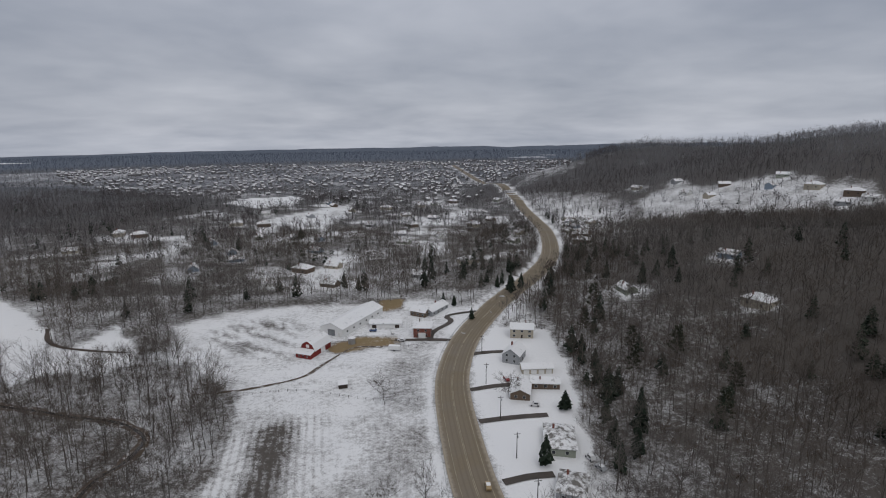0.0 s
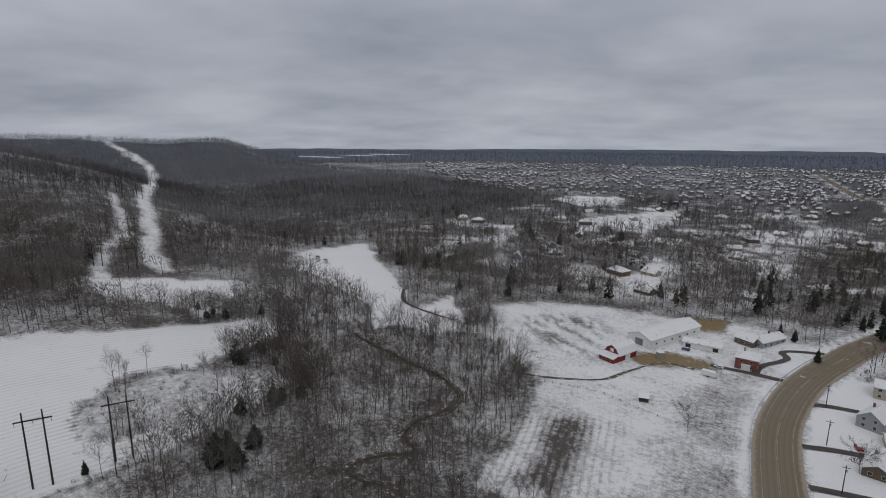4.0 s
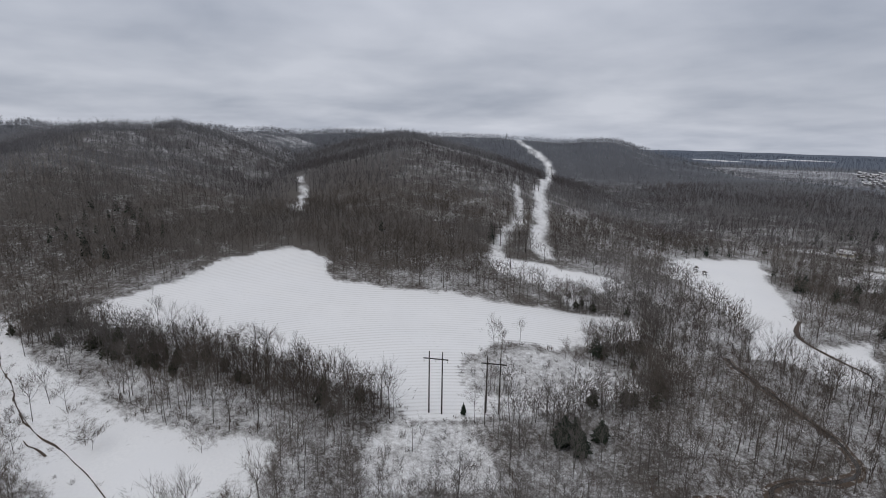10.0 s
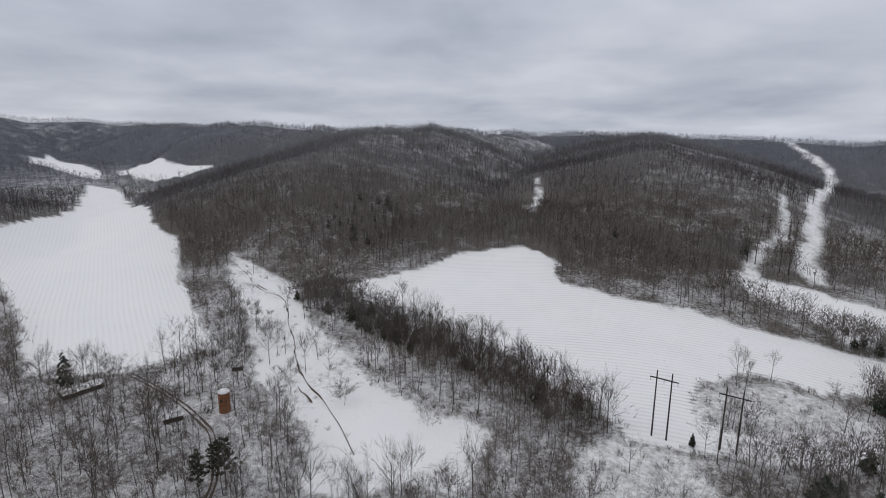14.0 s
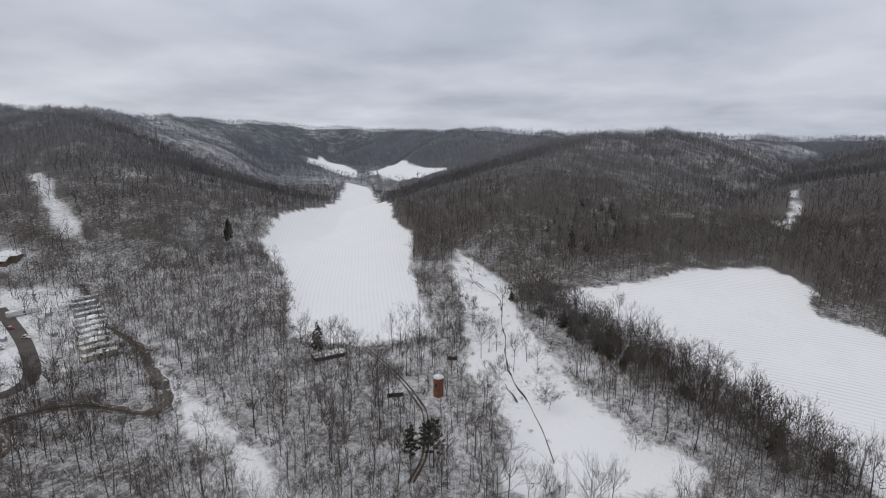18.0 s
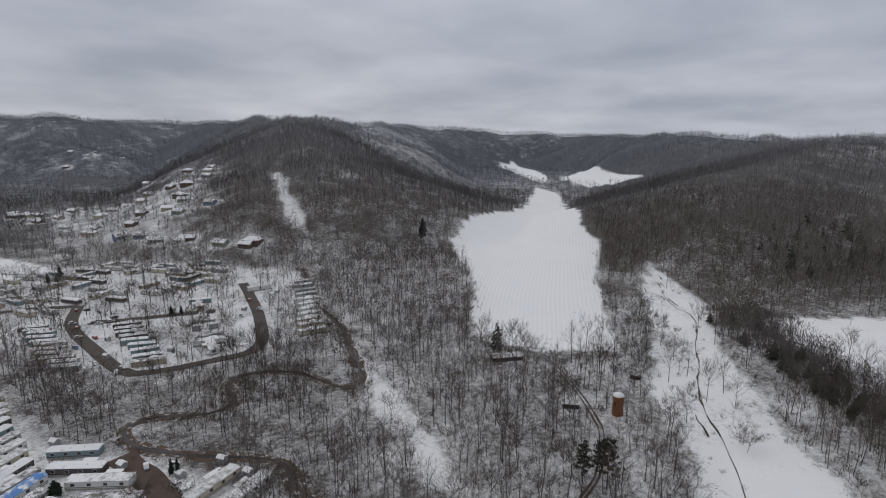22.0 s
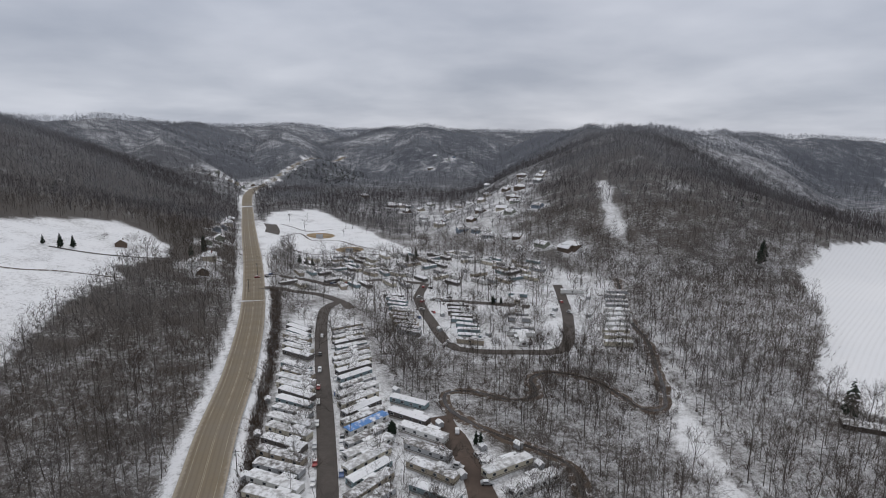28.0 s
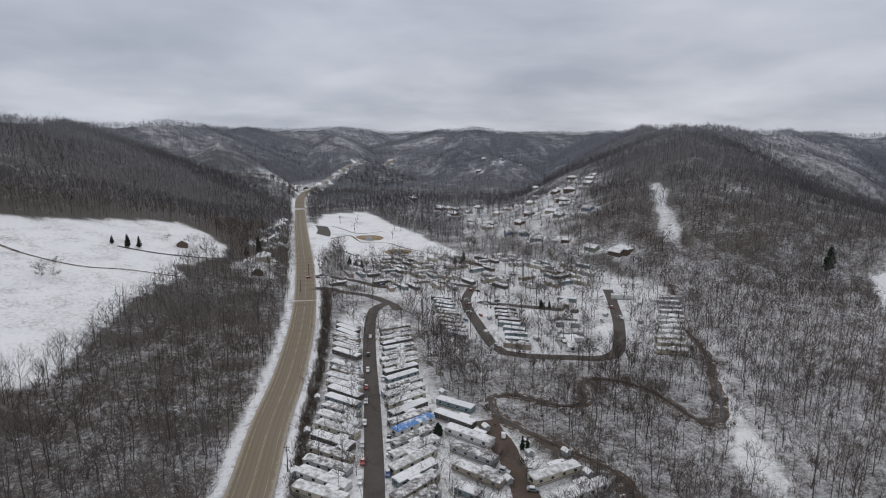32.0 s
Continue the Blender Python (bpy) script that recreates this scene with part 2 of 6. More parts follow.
WIRE = plain("wire", (0.06, 0.06, 0.06), vary=0.1)
STEEL = plain("galvanised_steel", (0.46, 0.47, 0.48), rough=0.5, metal=0.6, vary=0.15)
WHITE_PAINT = plain("white_paint", (0.72, 0.72, 0.71), vary=0.08)
TRIM = plain("pale_trim", (0.62, 0.62, 0.60), vary=0.1)
RED_PAINT = plain("barn_red", (0.20, 0.028, 0.024), vary=0.25, scale=2.5)
CONCRETE = plain("concrete", (0.36, 0.34, 0.31), vary=0.2)
DARK_WOOD = plain("dark_timber", (0.055, 0.042, 0.034), vary=0.35)
TYRE = plain("tyre_rubber", (0.025, 0.025, 0.026), vary=0.2)
GLASS = make_glass()
ROOF_SNOW = make_snow_roof("snowy_roof", (0.16, 0.155, 0.15), -0.12)
ROOF_PART = make_snow_roof("half_bare_roof", (0.15, 0.14, 0.13), 0.5)
ROOF_THIN = make_snow_roof("thinly_snowed_roof", (0.36, 0.355, 0.345), 0.42)
ROOF_TOWN = make_snow_roof("town_roof", (0.12, 0.115, 0.115), 0.25)
ROOF_METAL = make_snow_roof("snowy_metal_roof", (0.55, 0.56, 0.57), 0.0)
SNOW = plain("snow_cover", (0.76, 0.765, 0.77), vary=0.05, scale=0.8, bump=0.4)
BRICK = make_brick("red_brick", (0.17, 0.055, 0.042), (0.24, 0.085, 0.062), (0.28, 0.26, 0.24))
SILO_TILE = make_brick("silo_tile", (0.23, 0.085, 0.035), (0.30, 0.125, 0.055), (0.20, 0.13, 0.09), 0.6)
DIRT = plain("infield_dirt", (0.26, 0.185, 0.10), vary=0.25, scale=0.6)

# ---- the lie of the land ----
def polar(az, dist, z):
    """A ridge point: degrees from north towards west, metres out, ground height."""
    return (-math.sin(radians(az)) * dist, math.cos(radians(az)) * dist, z)


# each ridge: how far its flank reaches, how steep it is, its crest line
RIDGES = [
    (260, 1.3, [(470, -260, 60), (480, -50, 100), (440, 130, 100), (385, 300, 72), (300, 400, 42), (190, 470, 14)]),
    (400, 1.5, [polar(-17, 1120, 20), polar(-22.5, 1070, 92), polar(-29, 1000, 98), polar(-34.5, 950, 110), polar(-40, 900, 118), polar(-52, 850, 125), polar(-75, 800, 125), (640, -60, 120)]),
    (430, 1.4, [polar(232, 880, 150), polar(222, 900, 148), polar(215.5, 950, 142), polar(211, 1250, 142), polar(207.5, 1380, 148), polar(204, 1500, 163), polar(201, 1620, 158), polar(198, 1800, 158)]),
    (700, 1.5, [polar(199, 1900, 160), polar(194, 2350, 172), polar(190, 2450, 181), polar(184, 2700, 183), polar(179, 2700, 176), polar(176, 2100, 166), polar(174, 2050, 174), polar(171, 2050, 164), polar(167, 2400, 168), polar(160, 2300, 170), polar(156, 2000, 165)]),
    (320, 1.2, [polar(146.5, 620, 14), polar(150, 780, 88), polar(154.3, 1050, 148), polar(152, 1150, 142), polar(150.2, 1260, 150), polar(147, 1600, 150), polar(141, 2100, 155), polar(134, 2300, 148), polar(127, 2300, 132), polar(118, 2400, 128)]),
    (330, 1.3, [polar(110, 580, 24), polar(107, 720, 88), polar(104, 900, 110), polar(97.5, 1000, 115), polar(92, 1250, 113), polar(88, 1450, 110), polar(82, 1400, 108)]),
    (330, 1.4, [polar(97.5, 1000, 110), polar(108, 1250, 117), polar(112, 1380, 119), polar(115.5, 1500, 127), polar(118, 1900, 122), polar(124, 2250, 128), polar(131, 2300, 136)]),
    (380, 1.4, [polar(78, 600, 40), polar(76, 800, 90), polar(75, 1000, 104), polar(78, 1250, 104), polar(84, 1450, 104)]),
    (420, 1.4, [polar(84, 1500, 109), polar(72, 1500, 105), polar(65, 1560, 101), polar(60, 1560, 94), polar(55.0, 1560, 95), polar(53.5, 1540, 80), polar(52.2, 1500, 62), polar(46, 1350, 36), polar(38, 1150, 22), polar(26, 950, 16), polar(19, 840, 6)]),
    (420, 1.1, [polar(60, 4300, 16), polar(50, 4400, 17), polar(43, 4400, 17), polar(37, 4500, 12), polar(30, 4500, 14), polar(25, 4500, 18), polar(20, 4500, 19), polar(10, 4550, 22), polar(4, 4550, 21), polar(-1, 4550, 25), polar(-5, 4550, 26), polar(-8, 4600, 20), polar(-13, 4600, 27), polar(-18, 4600, 35), polar(-23, 4600, 42), polar(-32, 4500, 46)]),
    (300, 1.3, [polar(154.3, 1060, 146), polar(155.8, 1350, 156), polar(157.6, 1550, 157), polar(161, 1900, 148)]),
    (230, 1.2, [polar(186, 1300, 40), polar(187, 1650, 110), polar(188, 2000, 150)]),
    (230, 1.2, [polar(172, 1400, 40), polar(173, 1650, 110), polar(174, 1900, 150)]),
    (200, 1.2, [polar(196, 1150, 60), polar(199, 1350, 120), polar(201, 1600, 150)]),
    (700, 1.5, [polar(232, 900, 148), polar(260, 1100, 150), polar(285, 900, 130)]),
]


def height(x, y):
    """Ground height; takes arrays."""
    x, y = np.asarray(x, float), np.asarray(y, float)
    west = np.clip((-x - 150) / 350, 0, 1) * np.clip((y + 260) / 160, 0, 1) * np.clip((260 - y) / 130, 0, 1)
    h = 26 * west ** 1.2 + 0.03 * np.maximum(-y - 550, 0) + 4 * np.clip((x - 60) / 60, 0, 1)
    rise = np.zeros_like(h)
    shape = x.shape
    bend = np.clip((np.hypot(x, y) - 560) / 500, 0, 1)
    fx = (x + bend * (26 * np.sin(y * 0.0125 + 0.8) + 13 * np.sin(y * 0.031 + x * 0.008))).ravel()
    fy = (y + bend * (26 * np.sin(x * 0.0115 + 2.0) + 13 * np.sin(x * 0.029 - y * 0.009))).ravel()
    rise = rise.ravel()
    for reach, power, crest in RIDGES:
        (lx, ly, _), (mx, my, _) = np.min(crest, axis=0), np.max(crest, axis=0)
        near = np.flatnonzero((fx > lx - reach) & (fx < mx + reach) & (fy > ly - reach) & (fy < my + reach))
        if not near.size:
            continue
        px, py = fx[near], fy[near]
        top = np.zeros_like(px)
        for (ax, ay, az), (bx, by, bz) in zip(crest, crest[1:]):
            dx, dy = bx - ax, by - ay
            s = np.clip(((px - ax) * dx + (py - ay) * dy) / (dx * dx + dy * dy), 0, 1)
            d = np.hypot(px - ax - s * dx, py - ay - s * dy)
            u = np.clip(1 - d / reach, 0, 1)
            top = np.maximum(top, 1.045 * (az + s * (bz - az)) * (u ** power * (1.6 - 0.6 * u)))
        rise[near] = np.maximum(rise[near], top)
    rise = rise.reshape(shape)
    far = np.clip((np.hypot(x, y) - 500) / 700, 0, 1)
    lumps = np.sin(x * 0.0113 + 1.3 * np.sin(y * 0.0071)) * np.sin(y * 0.0127 + 1.1 * np.sin(x * 0.0059 + 2))
    small = np.sin(x * 0.047 + 2.1) * np.sin(y * 0.041 + 0.7) + 0.6 * np.sin(x * 0.091 - y * 0.077)
    hill = np.clip(rise / 60, 0, 1)
    ravine = np.abs(np.sin(x * 0.0067 + y * 0.0041 + 1.2 * np.sin(y * 0.004)))
    h = 0.5 * (h + rise + np.sqrt((h - rise) ** 2 + 16)) - 2
    h = h - 24 * np.clip((np.hypot(x, y) - 2500) / 2300, 0, 1.3) ** 2 * np.clip(1 - rise / 30, 0, 1)
    gully = np.abs(np.sin(x * 0.0139 - y * 0.0107 + 1.5 * np.sin(x * 0.006)))
    return h - hill * (1 - hill * 0.6) * (13 * (1 - ravine) + 8 * (1 - gully)) * far + 3 * lumps * far * hill + 0.35 * small


MAIN_ROAD = [(70, 2100), (100, 1500), (128, 950), (131, 801), (130, 661), (121, 572), (103, 478), (80, 420), (46, 360), (31, 328), (17, 293), (9, 257), (7, 226), (10, 181), (14, 150),
             (24, 100), (37, 40), (46, -40), (51, -110), (55, -166), (60, -214), (64, -275), (76, -372), (97, -485), (123, -605), (160, -782), (205, -1020), (205, -1200), (150, -1450), (60, -1800)]


def resample(points, step):
    """A smooth line through the points (Catmull-Rom), cut at about even steps."""
    p = np.array(points, float)
    ext = np.vstack([2 * p[0] - p[1], p, 2 * p[-1] - p[-2]])
    out = []
    for i in range(1, len(ext) - 2):
        a, b, c, d = ext[i - 1:i + 3]
        n = max(2, int(np.linalg.norm(c - b) / step))
        for k in range(n):
            s = k / n
            out.append(0.5 * (2 * b + (c - a) * s + (2 * a - 5 * b + 4 * c - d) * s * s + (3 * b - a - 3 * c + d) * s ** 3))
    return np.array(out + [p[-1]])


def near_line(x, y, line, reach=70.0):
    """Distance to a line and the nearest sample of it, for points within reach of its bounds."""
    best, which = np.full(x.shape, 1e9), np.zeros(x.shape, int)
    pts = np.asarray(line, float)[:, :2]
    lo, hi = pts.min(0) - reach, pts.max(0) + reach
    sel = np.flatnonzero((x > lo[0]) & (x < hi[0]) & (y > lo[1]) & (y < hi[1]))
    if not sel.size:
        return best, which
    px, py = x[sel], y[sel]
    a, e = pts[:-1], pts[1:] - pts[:-1]
    if sel.size < 400:
        s = np.clip(((px - a[:, :1]) * e[:, :1] + (py - a[:, 1:]) * e[:, 1:]) / ((e * e).sum(1)[:, None] + 1e-9), 0, 1)
        d = np.hypot(px - a[:, :1] - s * e[:, :1], py - a[:, 1:] - s * e[:, 1:])
        i = d.argmin(0)
        k = np.arange(sel.size)
        best[sel], which[sel] = d[i, k], i + (s[i, k] > 0.5)
        return best, which
    b, w = np.full(sel.size, 1e9), np.zeros(sel.size, int)
    for i, ((ax, ay), (dx, dy)) in enumerate(zip(a, e)):
        s = np.clip(((px - ax) * dx + (py - ay) * dy) / (dx * dx + dy * dy + 1e-9), 0, 1)
        d = np.hypot(px - ax - s * dx, py - ay - s * dy)
        closer = d < b
        b[closer], w[closer] = d[closer], i + (s[closer] > 0.5)
    best[sel], which[sel] = b, w
    return best, which


ROAD_LINE = resample(MAIN_ROAD, 12)
_rz = height(ROAD_LINE[:, 0], ROAD_LINE[:, 1])
ROAD_Z = np.convolve(np.pad(_rz, 8, mode="edge"), np.ones(17) / 17, mode="valid")


def ground(x, y):
    """Ground height with the main road's bed cut into it; takes arrays."""
    x, y = np.asarray(x, float), np.asarray(y, float)
    d, i = near_line(x.ravel(), y.ravel(), ROAD_LINE)
    d, z = d.reshape(x.shape), ROAD_Z[i].reshape(x.shape)
    k = np.clip((d - 11) / 22, 0, 1)
    k = k * k * (3 - 2 * k)
    return (z - 0.25) * (1 - k) + height(x, y) * k


def gz(x, y):
    return float(ground(np.array([x]), np.array([y]))[0])


# open ground: lines of corners in plan
FIELDS = {
    "west_field": [(-448, 22), (-430, 33), (-408, 45), (-385, 41), (-366, 47), (-343, 76), (-313, 132), (-287, 172), (-263, 211), (-246, 211), (-234, 191), (-239, 144), (-251, 116), (-240, 93), (-214, 83), (-200, 93), (-195, 166), (-185, 158), (-184, 86), (-194, 53), (-221, 38), (-262, 3), (-309, -49), (-320, -85), (-347, -101), (-389, -59), (-435, -21)],
    "corridor_foot": [(-395, 169), (-373, 206), (-333, 249), (-324, 250), (-305, 210), (-289, 186), (-327, 186), (-366, 164)],
    "gully": [(-762, 49), (-726, 54), (-637, 50), (-567, 37), (-611, 32), (-652, 44)],
    "meadow": [(-383, 343), (-391, 388), (-379, 443), (-320, 386), (-267, 346), (-231, 313), (-220, 293), (-204, 289), (-199, 325), (-169, 291), (-154, 265), (-173, 257), (-195, 253), (-205, 240), (-233, 277), (-279, 293), (-314, 304), (-344, 307)],
    "farm": [(-161, 321), (-140, 347), (-95, 363), (-66, 363), (-5, 374), (29, 340), (7, 287), (0, 258), (0, 226), (2, 181), (5, 140), (-77, 140), (-85, 200), (-88, 229), (-141, 270)],
    "lawns": [(33, 312), (64, 300), (66, 259), (57, 188), (52, 140), (25, 140), (18, 181), (15, 226), (16, 256)],
    "clearing": [(240, 659), (274, 727), (322, 753), (347, 690), (403, 673), (427, 582), (438, 521), (424, 503), (362, 544), (316, 575), (305, 615), (264, 593)],
    "playing_field": [(-331, 851), (-331, 942), (-264, 1019), (-230, 964), (-226, 869), (-261, 810)],
    "school_yard": [(-221, 680), (-228, 728), (-179, 817), (-144, 896), (-133, 960), (-127, 740), (-164, 677)],
    "long_field": [(-370, -404), (-303, -308), (-220, -220), (-218, -197), (-227, -176), (-252, -145), (-299, -179), (-357, -230), (-447, -278), (-476, -321), (-603, -416), (-946, -705), (-1002, -804), (-830, -680), (-560, -497), (-420, -440)],
    "far_field_a": [(-1455, -1352), (-1518, -1335), (-1440, -1179), (-1291, -1010), (-1100, -855), (-1145, -938), (-1323, -1165)],
    "far_field_b": [(-1262, -940), (-1474, -1017), (-1151, -743), (-1116, -673), (-1058, -582), (-1028, -598), (-1038, -670), (-1070, -755)],
    "brook": [(-419, -217), (-334, -158), (-347, -131), (-303, -119), (-261, -93), (-236, -65), (-224, -66), (-206, -77), (-208, -92), (-263, -124), (-309, -158), (-372, -197)],
    "pasture": [(-425, -223), (-374, -187), (-327, -157), (-285, -143), (-255, -127), (-230, -113), (-216, -102), (-201, -90), (-183, -72), (-163, -59), (-156, -5), (-174, -3), (-193, -1), (-201, -9), (-204, -28), (-221, -48), (-232, -60), (-255, -75), (-272, -92), (-310, -118), (-355, -138), (-388, -179)],
    "line_gap": [(-181, 30), (-196, 50), (-190, 68), (-178, 78), (-160, 78), (-140, 70), (-146, 49), (-156, 25)],
    "near_field": [(-200, -79), (-214, -56), (-199, -28), (-187, 0), (-150, -40), (-150, -60)],
    "glade": [(-141, -209), (-129, -163), (-116, -109), (-105, -124), (-126, -184)],
    "south_field": [(352, -440), (307, -470), (278, -510), (237, -558), (205, -545), (169, -501), (161, -468), (172, -455), (182, -428), (170, -402), (178, -354), (175, -303), (168, -266), (169, -236), (240, -214), (330, -330)],
    "ball_park": [(138, -841), (74, -895), (24, -765), (-45, -610), (-58, -547), (18, -564), (59, -510), (82, -603), (85, -444), (98, -475), (126, -640)],
    "south_cut": [(-300, -686), (-306, -659), (-278, -573), (-262, -511), (-246, -491), (-241, -508), (-264, -582)],
    "south_glade": [(-164, -273), (-156, -240), (-144, -202), (-130, -157), (-111, -158), (-132, -203)],
}
SETTLED = {
    "park_near": [(52, -388), (4, -372), (-8, -279), (-14, -242), (-44, -206), (-70, -150), (44, -150), (46, -241), (50, -318)],
    "park_far": [(70, -425), (54, -530), (-71, -580), (-146, -521), (-207, -410), (-145, -273), (-54, -280), (-30, -314), (10, -395)],
    "hill_homes": [(-40, -600), (-60, -960), (-160, -1000), (-300, -960), (-290, -820), (-210, -620), (-150, -540)],
    "suburb": [(-420, 470), (-230, 420), (-90, 385), (60, 420), (100, 560), (115, 900), (-60, 1000), (-330, 800)],
    "village": [(330, -1110), (335, -1250), (270, -1320), (215, -1250), (222, -1090), (262, -1070)],
    "roadside": [(120, 560), (240, 600), (260, 760), (150, 900), (135, 700)],
}
TOWN = [(-900, 1350), (-420, 900), (-60, 960), (100, 900), (260, 950), (420, 1500), (560, 2250), (300, 2450), (-900, 2380), (-1300, 1900)]
ROUGH = [(-232, 86), (-240, 118), (-232, 148), (-196, 168), (-198, 96), (-212, 84)]
STUBBLE = [(-75, 198), (-63, 206), (-56, 198), (-52, 150), (-66, 150)]
STREAKS = [(-138, 310), (-116, 332), (-86, 328), (-73, 270), (-92, 268), (-123, 285)]
TUFTS = [(-33, 256), (-6, 310), (3, 287), (-2, 235), (0, 150), (-32, 150), (-27, 219)]
YARD = [(-62, 286), (-46, 300), (-22, 300), (-20, 290), (-42, 281), (-56, 276)]
YARD_BACK = [(-38, 345), (-40, 372), (-22, 372), (-24, 350)]
CUT_LINE = [(-385, 220), (-416, 227), (-502, 278), (-667, 365), (-785, 439), (-1113, 636), (-1203, 663), (-1290, 668), (-1402, 684)]
CUT_SIDE = [(-392, 178), (-408, 187), (-459, 217), (-521, 264), (-574, 286), (-646, 317)]
TRACK = [(-224, -172), (-212, -150), (-199, -130), (-187, -115), (-178, -106), (-156, -93), (-138, -88)]
CREEK = [(-71, -126), (-73, -144), (-72, -155), (-74, -170), (-67, -181), (-57, -191), (-43, -208), (-36, -221), (-37, -235), (-49, -236), (-67, -225), (-79, -230), (-82, -247), (-95, -254), (-112, -242), (-119, -223), (-123, -211), (-134, -212), (-147, -238), (-158, -265), (-168, -292), (-173, -322), (-182, -346), (-210, -420)]
BROOK_N = [(-205, 228), (-197, 223), (-171, 217), (-153, 211), (-137, 208), (-125, 203), (-114, 193), (-113, 178), (-117, 168), (-116, 155), (-106, 148), (-113, 141), (-119, 133), (-119, 126), (-112, 124), (-100, 126), (-88, 120), (-84, 100)]
BROOK_W = [(-420, -225), (-377, -187), (-345, -162), (-330, -140), (-308, -127), (-284, -117), (-264, -106), (-245, -98), (-220, -83), (-209, -73), (-199, -66), (-189, -59), (-172, -49)]
PARK_LANES = [[(13, -140), (13, -163), (18, -225), (24, -287), (28, -344), (27, -378), (17, -392), (10, -376)], [(-36, -145), (-36, -180), (-35, -203)],
              [(-50, -440), (-40, -394), (-43, -342), (-48, -300), (-58, -289), (-84, -283), (-113, -285), (-133, -329), (-148, -382), (-155, -412)], [(-49, -394), (-81, -378), (-117, -363)],
              [(84, -452), (54, -458), (20, -440), (-10, -455), (-50, -440)], [(80, -420), (40, -417), (17, -392)]]


def inside(x, y, poly):
    """Signed distance to a closed line of corners: negative within; far off it is only large."""
    pts = np.array(poly, float)
    lo, hi = pts.min(0) - 90, pts.max(0) + 90
    out = np.full(x.shape, 1e3)
    sel = np.flatnonzero((x > lo[0]) & (x < hi[0]) & (y > lo[1]) & (y < hi[1]))
    px, py = x[sel], y[sel]
    d, within = np.full(px.shape, 1e9), np.zeros(px.shape, bool)
    for (ax, ay), (bx, by) in zip(poly, poly[1:] + poly[:1]):
        dx, dy = bx - ax, by - ay
        s = np.clip(((px - ax) * dx + (py - ay) * dy) / (dx * dx + dy * dy + 1e-9), 0, 1)
        d = np.minimum(d, np.hypot(px - ax - s * dx, py - ay - s * dy))
        within ^= ((ay > py) != (by > py)) & (px < (bx - ax) * (py - ay) / (by - ay + 1e-12) + ax)
    out[sel] = np.where(within, -d, d)
    return out


def warp(x, y, much):
    """Shifts points about a little, so that no edge of a wood or field runs dead straight."""
    return x + much * 2 * (value_noise(x, y, 17, 31) - 0.5) + much * (value_noise(x, y, 5, 32) - 0.5), y + much * 2 * (value_noise(x, y, 17, 41) - 0.5) + much * (value_noise(x, y, 5, 42) - 0.5)


def soft_in(x, y, poly, edge=2.0):
    return np.clip(0.5 - inside(x, y, poly) / (2 * edge), 0, 1)


def value_noise(x, y, size, seed=0):
    """Smooth random field, 0 to 1."""
    gx, gy = x / size, y / size
    ix, iy = np.floor(gx).astype(int), np.floor(gy).astype(int)
    fx, fy = gx - ix, gy - iy
    fx, fy = fx * fx * (3 - 2 * fx), fy * fy * (3 - 2 * fy)

    def h(a, b):
        v = np.sin(a * 127.1 + b * 311.7 + seed * 74.7) * 43758.5453
        return v - np.floor(v)
    return (h(ix, iy) * (1 - fx) + h(ix + 1, iy) * fx) * (1 - fy) + (h(ix, iy + 1) * (1 - fx) + h(ix + 1, iy + 1) * fx) * fy


def mesh_from(name, verts, faces, mats, attrs=None, slots=None, smooth=False):
    """A mesh from arrays; faces all of one size (n, 3) or (n, 4)."""
    verts, faces = np.asarray(verts, np.float32), np.asarray(faces, np.int32)
    me = bpy.data.meshes.new(name)
    me.vertices.add(len(verts))
    me.vertices.foreach_set("co", verts.ravel())
    n = faces.shape[1]
    me.loops.add(faces.size)
    me.loops.foreach_set("vertex_index", faces.ravel())
    me.polygons.add(len(faces))
    me.polygons.foreach_set("loop_start", np.arange(0, faces.size, n, dtype=np.int32))
    me.polygons.foreach_set("loop_total", np.full(len(faces), n, np.int32))
    for m in mats:
        me.materials.append(m)
    if slots is not None:
        me.polygons.foreach_set("material_index", np.asarray(slots, np.int32))
    me.polygons.foreach_set("use_smooth", np.full(len(faces), smooth))
    for key, values in (attrs or {}).items():
        a = me.attributes.new(key, "FLOAT", "POINT")
        a.data.foreach_set("value", np.asarray(values, np.float32))
    me.update(calc_edges=True)
    return me


